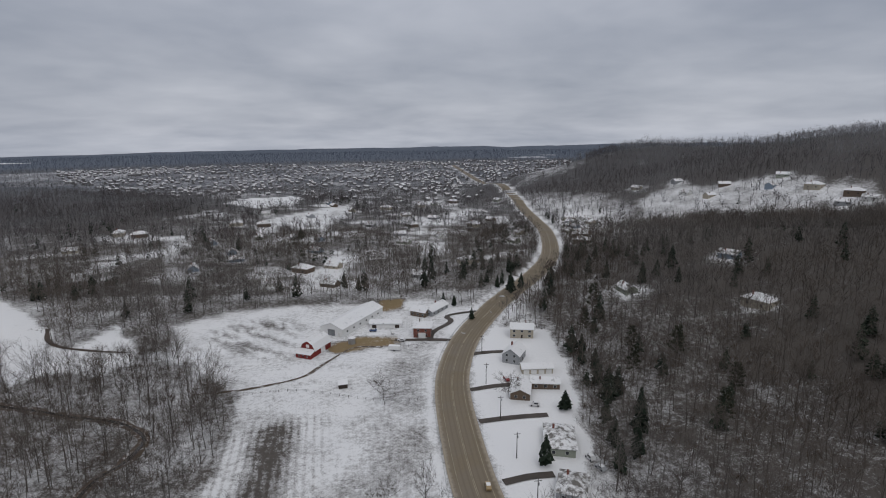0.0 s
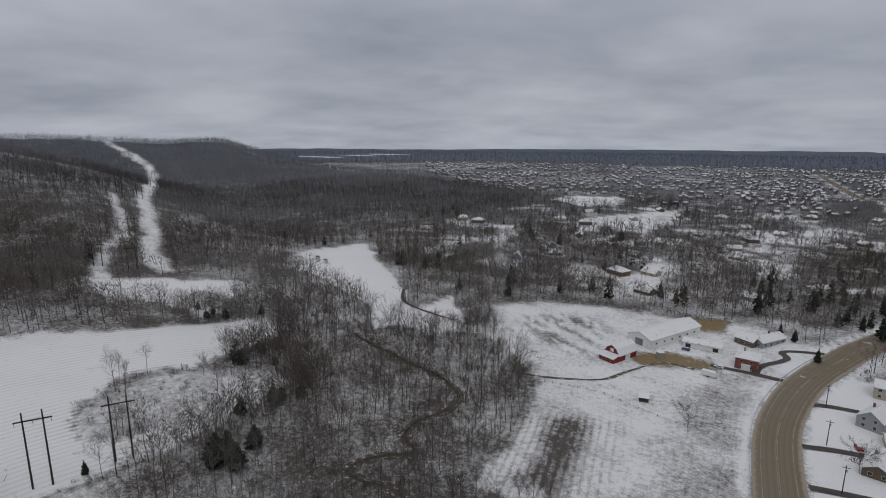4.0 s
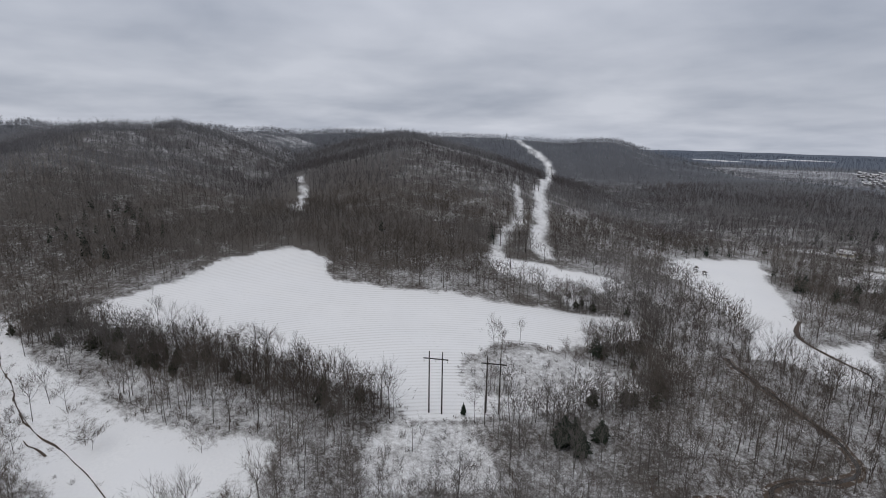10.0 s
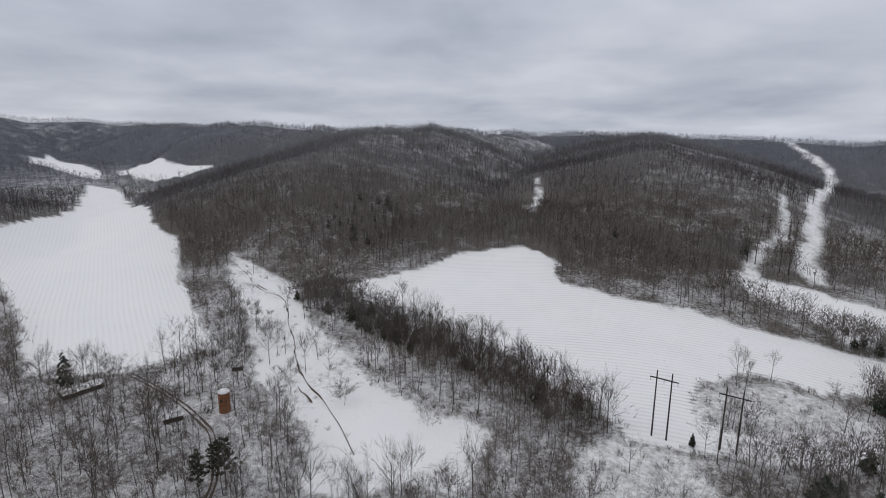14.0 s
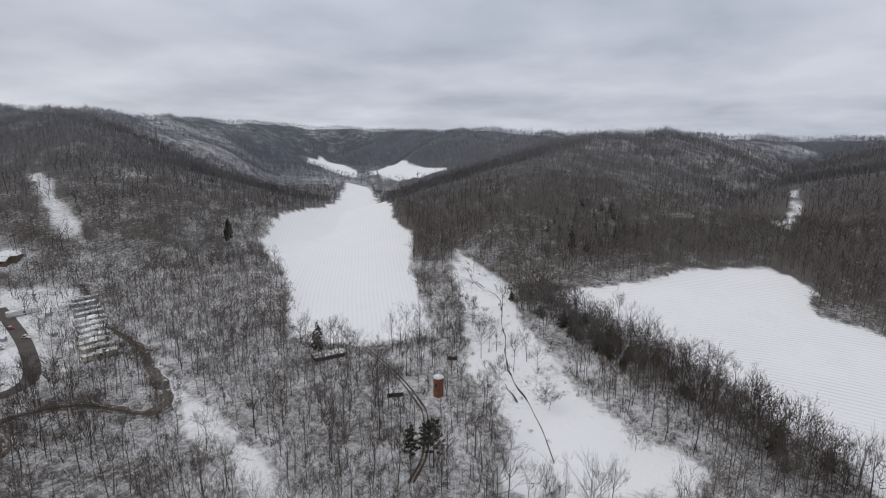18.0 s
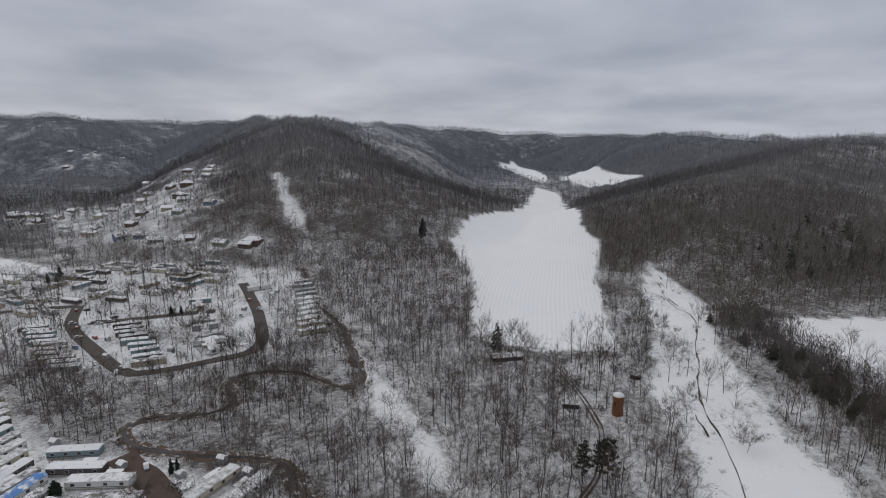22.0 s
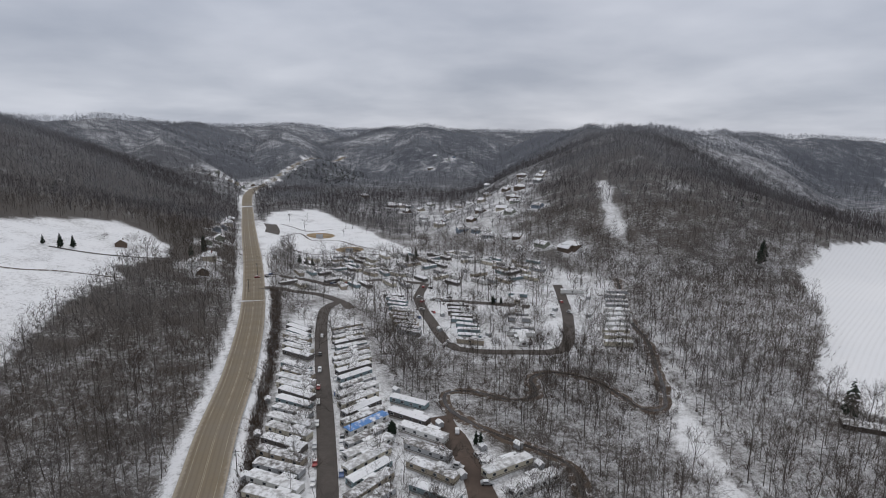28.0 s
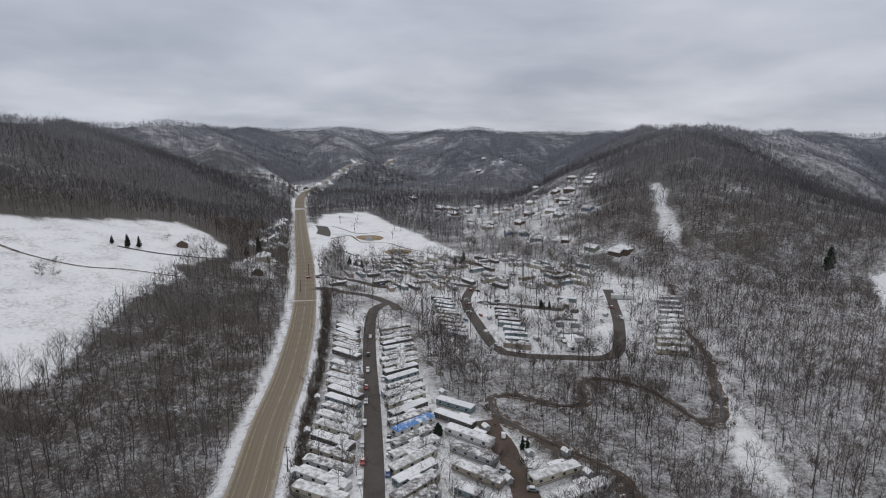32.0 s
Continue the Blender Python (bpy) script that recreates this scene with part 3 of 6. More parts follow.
# where the scattered homes stand: place and turn
HOMES = [(289, 775, 30), (335, 750, 110), (321, 690, 20), (364, 680, 70), (412, 641, 50), (385, 618, 125), (407, 578, 30), (418, 535, 40), (334, 655, 110), (172, 678, 25), (194, 690, 100), (162, 576, 20), (127, 347, 10), (209, 374, 40), (186, 297, 30),
         (144, 522, 60), (194, 668, 20), (400, 525, 50), (420, 516, 40), (201, -480, 20), (145, -570, 12), (159, -640, 14), (165, -690, 14), (172, -730, 10), (-269, -910, 80), (-137, -587, 70), (-153, -563, 40),
         (-135, -672, 20), (-199, -700, 60), (-207, -630, 30), (-216, -939, 10), (-48, -922, 50), (-92, -883, 20), (-110, -744, 40), (-153, -528, 70), (-194, -499, 30), (150, 600, 15), (165, 640, 40), (175, 700, 70), (152, 560, 80), (95, 600, 10), (92, 640, 15), (139, -459, 14), (126, -440, 12), (149, -540, 14), (159, -615, 14), (133, -485, 12), (-2, -1056, 20), (-47, -944, 110), (-76, -916, 30), (-138, -602, 20), (-160, -560, 60), (-178, -522, 30), (-117, -638, 100), (-100, -710, 20), (-200, -500, 40), (-174, -793, 20), (-230, -1000, 30), (-88, -795, 60), (303, -1140, 20), (308, -1220, 35), (289, -1300, 15), (275, -1170, 80), (262, -1100, 20), (240, -1080, 30), (325, -1180, 20), (250, -1240, 70), (228, -1180, 15), (236, -1120, 20), (-131, -616, 30), (-62, -921, 20), (-275, -930, 60), (-286, -850, 20), (-202, -1550, 40), (-230, -1500, 20), (-180, -1480, 60), (-314, -1582, 30), (-250, -1530, 10)]
home_rng = random.Random(5)
# homes in the wooded suburb and on the southern slope
tries = 0
while len(HOMES) < 135 and tries < 6000:
    tries += 1
    if home_rng.random() < 0.72:
        poly, x, y = SETTLED["suburb"], home_rng.uniform(-420, 115), home_rng.uniform(385, 1000)
    else:
        poly, x, y = SETTLED["hill_homes"], home_rng.uniform(-300, -40), home_rng.uniform(-1000, -540)
    if inside(np.array([x]), np.array([y]), poly)[0] > -8 or any(math.hypot(x - a, y - b) < 26 for a, b, _ in HOMES):
        continue
    if near_line(np.array([x]), np.array([y]), ROAD_LINE)[0][0] < 22:
        continue
    HOMES.append((x, y, home_rng.choice((20, 110, 30, 65))))


def home_gap(x, y):
    """Distance to the nearest scattered home."""
    d = np.full(x.shape, 1e9)
    for hx, hy, _ in HOMES:
        d = np.minimum(d, np.hypot(x - hx, y - hy))
    return d


def lawn(x, y):
    """Open lots between the wooded ones, 0 to 1."""
    return np.clip(4.0 * (0.7 * value_noise(x, y * 0.8, 30, 12) + 0.3 * value_noise(x, y, 11, 13) - 0.50), 0, 1)


def build_ground():
    az = np.radians(np.concatenate([np.arange(-46, 221, 0.52), np.arange(221, 314, 3.0)]))
    rings = [22.0]
    while rings[-1] < 4900:
        rings.append(rings[-1] * 1.019)
    r = np.array(rings)
    A, R = np.meshgrid(az, r)
    x, y = (-np.sin(A) * R).ravel(), (np.cos(A) * R).ravel()
    x, y = np.append(x, 0.0), np.append(y, 0.0)
    z = ground(x, y)
    na, nr = len(az), len(r)
    i, j = np.meshgrid(np.arange(nr - 1), np.arange(na), indexing="ij")
    k = (j + 1) % na
    quads = np.stack([i * na + j, (i + 1) * na + j, (i + 1) * na + k, i * na + k], -1).reshape(-1, 4)
    dist = np.hypot(x, y)
    rise = height(x, y)
    # how much snow lies: thin under the woods, whole on open fields
    wood = value_noise(x, y, 60, 3) - 0.5
    slope_n = (height(x, y + 6) - rise) / 6
    hill = np.clip(rise / 25, 0, 1)
    snow = 0.46 + 0.22 * wood + 0.18 * (value_noise(x, y, 260, 5) - 0.5) - 0.29 * hill - 0.08 * np.clip((dist - 350) / 400, 0, 1)
    snow += hill * np.clip(-slope_n * 0.5, -0.06, 0.16) + 0.14 * np.clip((rise - 60) / 60, 0, 1) * (value_noise(x, y, 170, 15) > 0.45)
    snow = np.where((x > 60) & (y > 60), snow - 0.17, snow)
    snow -= 0.14 * np.clip((x - 60) / 30, 0, 1) * np.clip((-y - 60) / 60, 0, 1) * np.clip((620 - dist) / 100, 0, 1)
    snow -= 0.09 * hill * np.clip((dist - 600) / 300, 0, 1)
    dense = np.clip((-x - 40) / 40, 0, 1) * np.clip((y + 60) / 60, 0, 1) * (dist < 520)
    snow -= 0.12 * dense
    snow = np.where((y > 390) & (x < 130) & (x > -900), snow - 0.16, snow)
    wx, wy = warp(x, y, 14)
    for name, poly in SETTLED.items():
        lying = {"park_near": 0.70, "park_far": 0.66, "hill_homes": 0.46, "suburb": 0.22, "village": 0.7, "roadside": 0.66}[name]
        near = "park" in name
        snow = np.maximum(snow, lying * soft_in(x if near else wx, y if near else wy, poly, 8 if near else 40))
    snow = np.maximum(snow, 0.06 * soft_in(x, y, TOWN, 60) + 0.8 * soft_in(x, y, TOWN, 60) * np.clip(value_noise(x, y, 45, 19) - 0.45, 0, 1))
    # open lawns between the wooded lots
    lawns = lawn(x, y) * np.maximum(soft_in(x, y, SETTLED["suburb"], 20), 0.7 * soft_in(x, y, SETTLED["hill_homes"], 20))
    snow = np.maximum(snow, 0.86 * lawns)
    wx, wy = warp(x, y, 3.0)
    vx, vy = warp(x, y, 14)
    for name, poly in FIELDS.items():
        full = {"brook": 0.80, "glade": 0.80, "south_glade": 0.76, "south_cut": 0.62, "south_field": 0.80, "playing_field": 0.9, "school_yard": 0.72, "gully": 0.72, "farm": 0.76, "ball_park": 0.84, "clearing": 0.56, "meadow": 1.05, "corridor_foot": 1.05, "west_field": 1.14, "long_field": 1.18, "near_field": 1.15, "pasture": 0.86, "line_gap": 0.62}.get(name, 1.3)
        snow = np.maximum(snow, full * (soft_in(wx, wy, poly, 2.5) if name != "clearing" else soft_in(vx, vy, poly, 12)))
    snow = np.maximum(snow, 0.72 * np.clip(1.7 - home_gap(wx, wy) / 11, 0, 1))
    snow = np.where((dist > 3300) & (y > 0), 0.06 + 0.22 * (value_noise(x * 0.4, y, 120, 6) > 0.72), snow)
    far_flats = (dist > 2300) & (rise < 12)
    snow = np.where(far_flats, 0.05 + 0.8 * (value_noise(x * 0.35, y, 150, 9) > 0.80) * (value_noise(x, y, 420, 4) > 0.5) * (dist < 3600), snow)
    d, _ = near_line(wx, wy, CUT_LINE)
    snow = np.maximum(snow, 0.80 * np.clip(1.5 - d / 8, 0, 1))
    d, _ = near_line(wx, wy, CUT_SIDE)
    snow = np.maximum(snow, 0.72 * np.clip(1.5 - d / 6, 0, 1))
    r = soft_in(wx, wy, ROUGH, 2)
    snow = snow * (1 - r) + 0.62 * r
    r = soft_in(wx, wy, STUBBLE, 5)
    snow = snow * (1 - r) + 0.22 * r
    d, _ = near_line(x, y, ROAD_LINE)
    r = np.clip((14.5 - d) / 3, 0, 1)
    snow = snow * (1 - r) + 0.88 * r
    r = np.clip((10.0 - d) / 2, 0, 1)
    snow = snow * (1 - r) + 0.5 * r
    road_x = np.interp(-y, -ROAD_LINE[:, 1], ROAD_LINE[:, 0])
    r = np.clip((d - 12) / 1.5, 0, 1) * np.clip((18 - d) / 1.5, 0, 1) * (x < road_x) * (y < -140) * (y > -415)
    snow = snow * (1 - r) + 0.25 * r
    tilled, across = np.zeros_like(x), np.zeros_like(x)
    w, l = soft_in(x, y, FIELDS["west_field"], 3), soft_in(x, y, FIELDS["long_field"], 3)
    f = soft_in(x, y, [(-80, 140), (-88, 205), (-45, 212), (-38, 140)], 3)
    a = np.where(w > 0, np.hypot(x + 30, y - 20) + 2.5 * value_noise(x, y, 40, 71), np.where(l > 0, 0.6 * x - 0.8 * y + 2.5 * value_noise(x, y, 60, 72), 0.97 * x + 0.2 * y))
    tilled, across = 0.85 * w + 0.4 * l + 0.45 * f, a
    mud = np.maximum(soft_in(x, y, YARD, 2), soft_in(x, y, YARD_BACK, 2))
    snow = snow * (1 - mud) + 0.02 * mud
    streak = soft_in(x, y, STREAKS, 6) * (value_noise(0.5 * x + 0.87 * y, (0.87 * x - 0.5 * y) * 0.15, 3.0, 61) > 0.55)
    snow = np.where(d < 12, snow, snow - 0.36 * streak - 0.20 * soft_in(x, y, TUFTS, 8))
    # the last attribute paints haze into the ground, stronger farther out
    ob = new("ground", mesh_from("ground", np.c_[x, y, z], quads, [GROUND], dict(snow=snow, tilled=tilled, across=across, mud=mud, far_haze=np.maximum(np.clip((dist - 1900) / 900, 0, 1), 0.6 * np.clip((dist - 600) / 900, 0, 1))), smooth=True))
    # close the middle below the camera
    hub = len(x) - 1
    fan = np.stack([np.arange(na), (np.arange(na) + 1) % na, np.full(na, na)], -1)
    mid = np.vstack([np.c_[x[:na], y[:na], z[:na]], [[0, 0, z[hub]]]])
    patch = new("ground_middle", mesh_from("ground_middle", mid, fan[:, [0, 1, 2]], [GROUND], dict(snow=np.full(na + 1, 0.55))))
    tagged(ob, "rolling winter ground under thin patchy snow", "ground", kind="structure")
    tagged(patch, "patch of snowy ground below the viewpoint", "ground", kind="structure")


build_ground()


def ribbon(name, points, width, mat, lift, label, category, kind="structure", step=5.0, columns=(-1, 1), zs=None, wobble=0.0):
    """A strip of road or water laid over the ground."""
    line = resample(points, step)
    t = np.gradient(line, axis=0)
    t /= np.linalg.norm(t, axis=1)[:, None] + 1e-9
    nrm = np.c_[-t[:, 1], t[:, 0]]
    n, cols = len(line), np.array(columns, float)
    wide = np.full(n, width / 2.0)
    if wobble:
        wide = wide * (1 + wobble * (value_noise(line[:, 0], line[:, 1], 6, 2) - 0.5) * 2)
    X = line[:, None, 0] + nrm[:, None, 0] * cols * wide[:, None]
    Y = line[:, None, 1] + nrm[:, None, 1] * cols * wide[:, None]
    Z = ground(X, Y) + lift
    if zs == "flat":
        Z = np.repeat(ground(line[:, 0], line[:, 1])[:, None] + lift, len(cols), 1)
    c = len(cols)
    i, j = np.meshgrid(np.arange(n - 1), np.arange(c - 1), indexing="ij")
    q = np.stack([i * c + j, i * c + j + 1, (i + 1) * c + j + 1, (i + 1) * c + j], -1).reshape(-1, 4)[:, ::-1]
    across = np.repeat((cols * width / 2)[None], n, 0).ravel()
    ob = new(name, mesh_from(name, np.c_[X.ravel(), Y.ravel(), Z.ravel()], q, [mat], dict(across=across)))
    return tagged(ob, label, category, kind=kind)


ROAD_OB = ribbon("road", MAIN_ROAD, 16.2, ROAD, 0.32, "curving two-lane highway stained brown with salt", "road", step=6, columns=(-1, -0.8, -0.4, 0, 0.4, 0.8, 1), zs="flat")
ribbon("mud_lane", [(-38, -146), (-37, -180), (-31, -214)], 9.5, RED_MUD, 0.2, "wide reddish-brown muddy lane between mobile homes", "road", columns=(-1, -0.5, 0, 0.5, 1), wobble=0.15)
for lane in PARK_LANES[:1] + PARK_LANES[2:]:
    ribbon("park_lane", lane, 7.4, LANE, 0.22, "dark wet asphalt lane between mobile homes", "road", columns=(-1, 0, 1))
for brook, wide, bank in ((CREEK, 1.9, 5.8), (BROOK_N, 1.4, 4.4)):
    ribbon("creek_bank", brook, bank, BANK, 0.12, "brown muddy creek bank without snow", "bank", columns=(-1, -0.5, 0, 0.5, 1), wobble=0.55, step=2.5)
    ribbon("creek", brook, wide, WET_EARTH, 0.2, "dark narrow creek winding through bare woods", "creek", columns=(-1, 0, 1), wobble=0.6, step=2.5)
for path in ([(-240, 322), (-226, 302), (-212, 291), (-190, 285), (-169, 281)], [(96, -640), (80, -680), (60, -640), (30, -640), (0, -600), (-30, -575)], [(90, -600), (60, -560), (20, -572), (-30, -560)], [(110, -740), (90, -720), (70, -700), (40, -720)]):
    ribbon("park_path", path, 2.2, MUD, 0.15, "thin dark path winding through snowy grass", "path", columns=(-1, 0, 1), wobble=0.4)
meander = random.Random(3)


brook_line = resample(BROOK_W, 2.0)
ribbon("brook_bed", brook_line, 0.27, MUD, 0.1, "thin dark brook crossing snowy pasture", "creek", columns=(-1, 0, 1), wobble=0.95, step=1.5)
at = 0
while at < len(brook_line) - 6:
    size = meander.randint(5, 13)
    for shift in ((0.0,) if meander.random() < 0.5 else (0.0, meander.uniform(-4.5, 4.5))):
        piece = [(x + shift + meander.uniform(-0.7, 0.7), y - shift + meander.uniform(-0.7, 0.7)) for x, y in brook_line[at:at + size:2]]
        if len(piece) > 3:
            ribbon("brook_bed", piece, 0.62, MUD, 0.12, "dark open stretch of brook in snowy pasture", "creek", columns=(-1, 0, 1), wobble=0.9, step=1.2)
    at += size + meander.randint(1, 3)
for side in (-0.9, 0.9):
    ribbon("wheel_rut", [(x + side * 0.75, y - side * 0.65) for x, y in TRACK], 0.75, MUD, 0.12, "dark wheel rut through the snow", "track", columns=(-1, 0, 1), wobble=0.7, step=2)

# ---- bare trees, conifers and brush ----
def tilt(direction, angle, spin):
    """A unit vector turned away from a direction by an angle, about it by spin."""
    d = np.asarray(direction, float)
    side = np.cross(d, (0.31, 0.87, 0.38))
    side /= np.linalg.norm(side)
    other = np.cross(d, side)
    v = d * math.cos(angle) + (side * math.cos(spin) + other * math.sin(spin)) * math.sin(angle)
    return v / np.linalg.norm(v)


class Sticks:
    """Collects tapered rods as triangles, in two lots: wood (0) and twigs (1)."""

    def __init__(self):
        self.v, self.f, self.s = [], [], []

    def rod(self, a, b, ra, rb, sides, slot=0):
        a, b = np.asarray(a, float), np.asarray(b, float)
        d = (b - a) / (np.linalg.norm(b - a) + 1e-9)
        u = np.cross(d, (0.3, 0.9, 0.2))
        u /= np.linalg.norm(u)
        w = np.cross(d, u)
        base = len(self.v)
        ring = [(math.cos(2 * math.pi * k / sides), math.sin(2 * math.pi * k / sides)) for k in range(sides)]
        self.v += [a + ra * (u * c + w * s) for c, s in ring]
        if rb <= 0.001:
            self.v.append(b)
            tip = base + sides
            for k in range(sides):
                self.f.append((base + k, base + (k + 1) % sides, tip))
                self.s.append(slot)
            return
        self.v += [b + rb * (u * c + w * s) for c, s in ring]
        for k in range(sides):
            n = (k + 1) % sides
            self.f += [(base + k, base + n, base + sides + n), (base + k, base + sides + n, base + sides + k)]
            self.s += [slot, slot]

    def twig(self, a, b, w, slot=1):
        """A flattened sliver: one triangle."""
        a, b = np.asarray(a, float), np.asarray(b, float)
        u = np.cross(b - a, np.random.normal(size=3))
        u *= w / (np.linalg.norm(u) + 1e-9)
        base = len(self.v)
        self.v += [a - u, a + u, b]
        self.f.append((base, base + 1, base + 2))
        self.s.append(slot)

    def arrays(self):
        return np.array(self.v), np.array(self.f), np.array(self.s)


def unit(v):
    return v / (np.linalg.norm(v) + 1e-9)


def bare_tree(h, limbs, boughs, twigs, sides, fat, spread=1.0, low=0.28):
    """A leafless broadleaf tree of height h: a tall bole, rising limbs and a haze of fine upright twigs."""
    rnd, out = random.random, Sticks()
    r = h * (0.0088 if sides > 3 else 0.0075)
    bend = np.array([rnd() - 0.5, rnd() - 0.5, 0]) * h * 0.08
    fork = np.array([0, 0, h * (low + 0.10)]) + bend
    crown = fork + np.array([rnd() - 0.5, rnd() - 0.5, 0]) * h * 0.06 + np.array([0, 0, (h - fork[2]) * 0.94])
    if sides > 3:
        out.rod((0, 0, 0), fork, r, r * 0.75, sides)
        out.rod(fork, crown, r * 0.7, 0, 3)
    elif boughs:
        out.rod((0, 0, 0), crown, r * 1.1, 0, 3)
    else:
        out.twig((0, 0, 0), crown, fat * (1.9 if twigs > 50 else 1.25 if twigs > 14 else 0.5), 0)
    ends = [(fork + (crown - fork) * q, unit(crown - fork), (h - fork[2]) * 0.45) for q in (0.45, 0.7, 0.9)]
    for n in range(limbs):
        p = fork + (crown - fork) * (0.55 * rnd() - 0.1)
        angle = radians(20 + 36 * rnd()) * spread
        d = tilt((0, 0, 1), angle, n * 2.4 + rnd())
        length = (h - p[2]) * (0.62 + 0.33 * rnd())
        mid = p + d * length * 0.5
        d2 = unit(tilt(d, 0.3 * rnd(), rnd() * 6.28) + np.array([0, 0, 0.35]))
        tip = mid + d2 * length * 0.5
        lr = r * (0.34 + 0.2 * rnd())
        if sides > 3:
            out.rod(p, mid, lr, lr * 0.55, 3)
            out.rod(mid, tip, lr * 0.55, 0, 3)
        else:
            out.twig(p, tip, fat * (1.15 if twigs > 14 else 0.8), 0)
        ends += [(p + (tip - p) * q, d2, length * 0.5) for q in (0.4, 0.6, 0.8, 0.95)]
        for b in range(boughs):
            q = 0.25 + 0.65 * (b + rnd()) / boughs
            root = p + d * length * min(q, 0.5) + d2 * length * max(0.0, q - 0.5)
            e = unit(tilt(d, radians(24 + 30 * rnd()), rnd() * 6.28) + np.array([0, 0, 0.25]))
            bl = length * (0.24 + 0.22 * rnd())
            out.twig(root, root + e * bl, max(lr * 0.4, fat), 0)
            ends += [(root + e * bl * q2, e, bl) for q2 in (0.4, 0.7, 1.0)]
    for n in range(twigs):
        p, d, length = ends[n % len(ends)]
        e = unit(tilt(d, radians(10 + 52 * rnd()), rnd() * 6.28) + np.array([0, 0, 0.14]))
        q = p + (np.random.rand(3) - 0.5) * (length * 0.34 if boughs else np.array([0.36, 0.36, 0.26]) * h)
        out.twig(q, q + e * h * (0.07 + 0.11 * rnd()), fat * (0.6 + 0.8 * rnd()))
    return out.arrays()


def conifer(h, tiers, fans, wide=0.22):
    """A spruce or pine: a trunk set all round with ragged, drooping boughs."""
    out, rnd = Sticks(), random.random
    out.rod((0, 0, 0), (0, 0, h), h * 0.014, 0, 4 if tiers > 6 else 3, 0)
    count = tiers * fans
    for n in range(count):
        s = 0.10 + 0.88 * min(1.0, (n + rnd() * 3) / count)
        reach = h * wide * (1 - s) ** 0.75 * (1.15 if s > 0.22 else 0.8) + 0.2
        a, L = n * 2.4 + rnd(), reach * (0.55 + 0.75 * rnd())
        c = np.array([math.cos(a), math.sin(a), 0])
        w = np.array([-c[1], c[0], 0]) * (L * (0.22 + 0.2 * rnd()) + h * 0.012)
        z = h * s
        droop = L * (0.12 + 0.25 * rnd())
        root = np.array([0, 0, z + L * 0.22])
        tip, side = c * L + (0, 0, z - droop), c * L * (0.5 + 0.2 * rnd())
        base = len(out.v)
        out.v += [root, side + w + (0, 0, z - L * 0.02), tip, side - w + (0, 0, z - L * 0.08 * rnd()), side * 0.9 + (0, 0, z - droop - L * 0.18)]
        out.f += [(base, base + 1, base + 2), (base, base + 2, base + 3), (base + 1, base + 4, base + 2), (base + 3, base + 2, base + 4)]
        out.s += [1, 1, 1, 1]
    return out.arrays()


def pine(h, boughs, tufts):
    """An old pine: bare lower trunk, level boughs, needles in open tufts."""
    out, rnd = Sticks(), random.random
    out.rod((0, 0, 0), (0, 0, h), h * 0.013, 0, 5, 0)
    for n in range(boughs):
        s = 0.30 + 0.68 * (n + rnd()) / boughs
        a, L = n * 2.4 + rnd(), h * (0.06 + 0.20 * (1 - s) ** 0.6) * (0.6 + 0.7 * rnd())
        d = np.array([math.cos(a), math.sin(a), 0.10 + 0.3 * rnd()])
        root = np.array([0, 0, h * s])
        out.rod(root, root + d * L, 0.07, 0, 3, 0)
        for k in range(tufts):
            p = root + d * L * (0.45 + 0.6 * rnd()) + (np.random.rand(3) - 0.5) * (1.0, 1.0, 0.5)
            e = unit(np.random.normal(size=3) + (0, 0, 0.5))
            out.twig(p - e * 0.3, p + e * (0.7 + 0.6 * rnd()), 0.22)
    return out.arrays()


def shrub(h, stems, fat):
    out, rnd = Sticks(), random.random
    for n in range(stems):
        a, lean = rnd() * 6.28, radians(4 + 44 * rnd())
        d = np.array([math.cos(a) * math.sin(lean), math.sin(a) * math.sin(lean), math.cos(lean)])
        p = np.array([rnd() - 0.5, rnd() - 0.5, 0]) * h * 0.6
        tip = p + d * h * (0.55 + 0.5 * rnd())
        out.twig(p, tip, fat)
        for k in range(3):
            q = p + (tip - p) * (0.3 + 0.55 * rnd())
            e = tilt(d, 0.35 + 0.4 * rnd(), rnd() * 6.28)
            out.twig(q, q + e * h * 0.38, fat * 0.7)
    return out.arrays()


def lattice(spacing, r0, r1, seed, az0=-45.0, az1=220.0):
    """Jittered points over the ring sector that the view sweeps."""
    rng = np.random.default_rng(seed)
    n = int(r1 / spacing)
    g = np.arange(-n, n + 1) * spacing
    X, Y = np.meshgrid(g, g)
    X = X.ravel() + rng.uniform(-0.48, 0.48, X.size) * spacing
    Y = Y.ravel() + rng.uniform(-0.48, 0.48, Y.size) * spacing
    d = np.hypot(X, Y)
    a = np.degrees(np.arctan2(-X, Y))
    a = np.where(a < -100, a + 360, a)
    k = (d >= r0) & (d < r1) & (a > az0) & (a < az1)
    return X[k], Y[k], rng


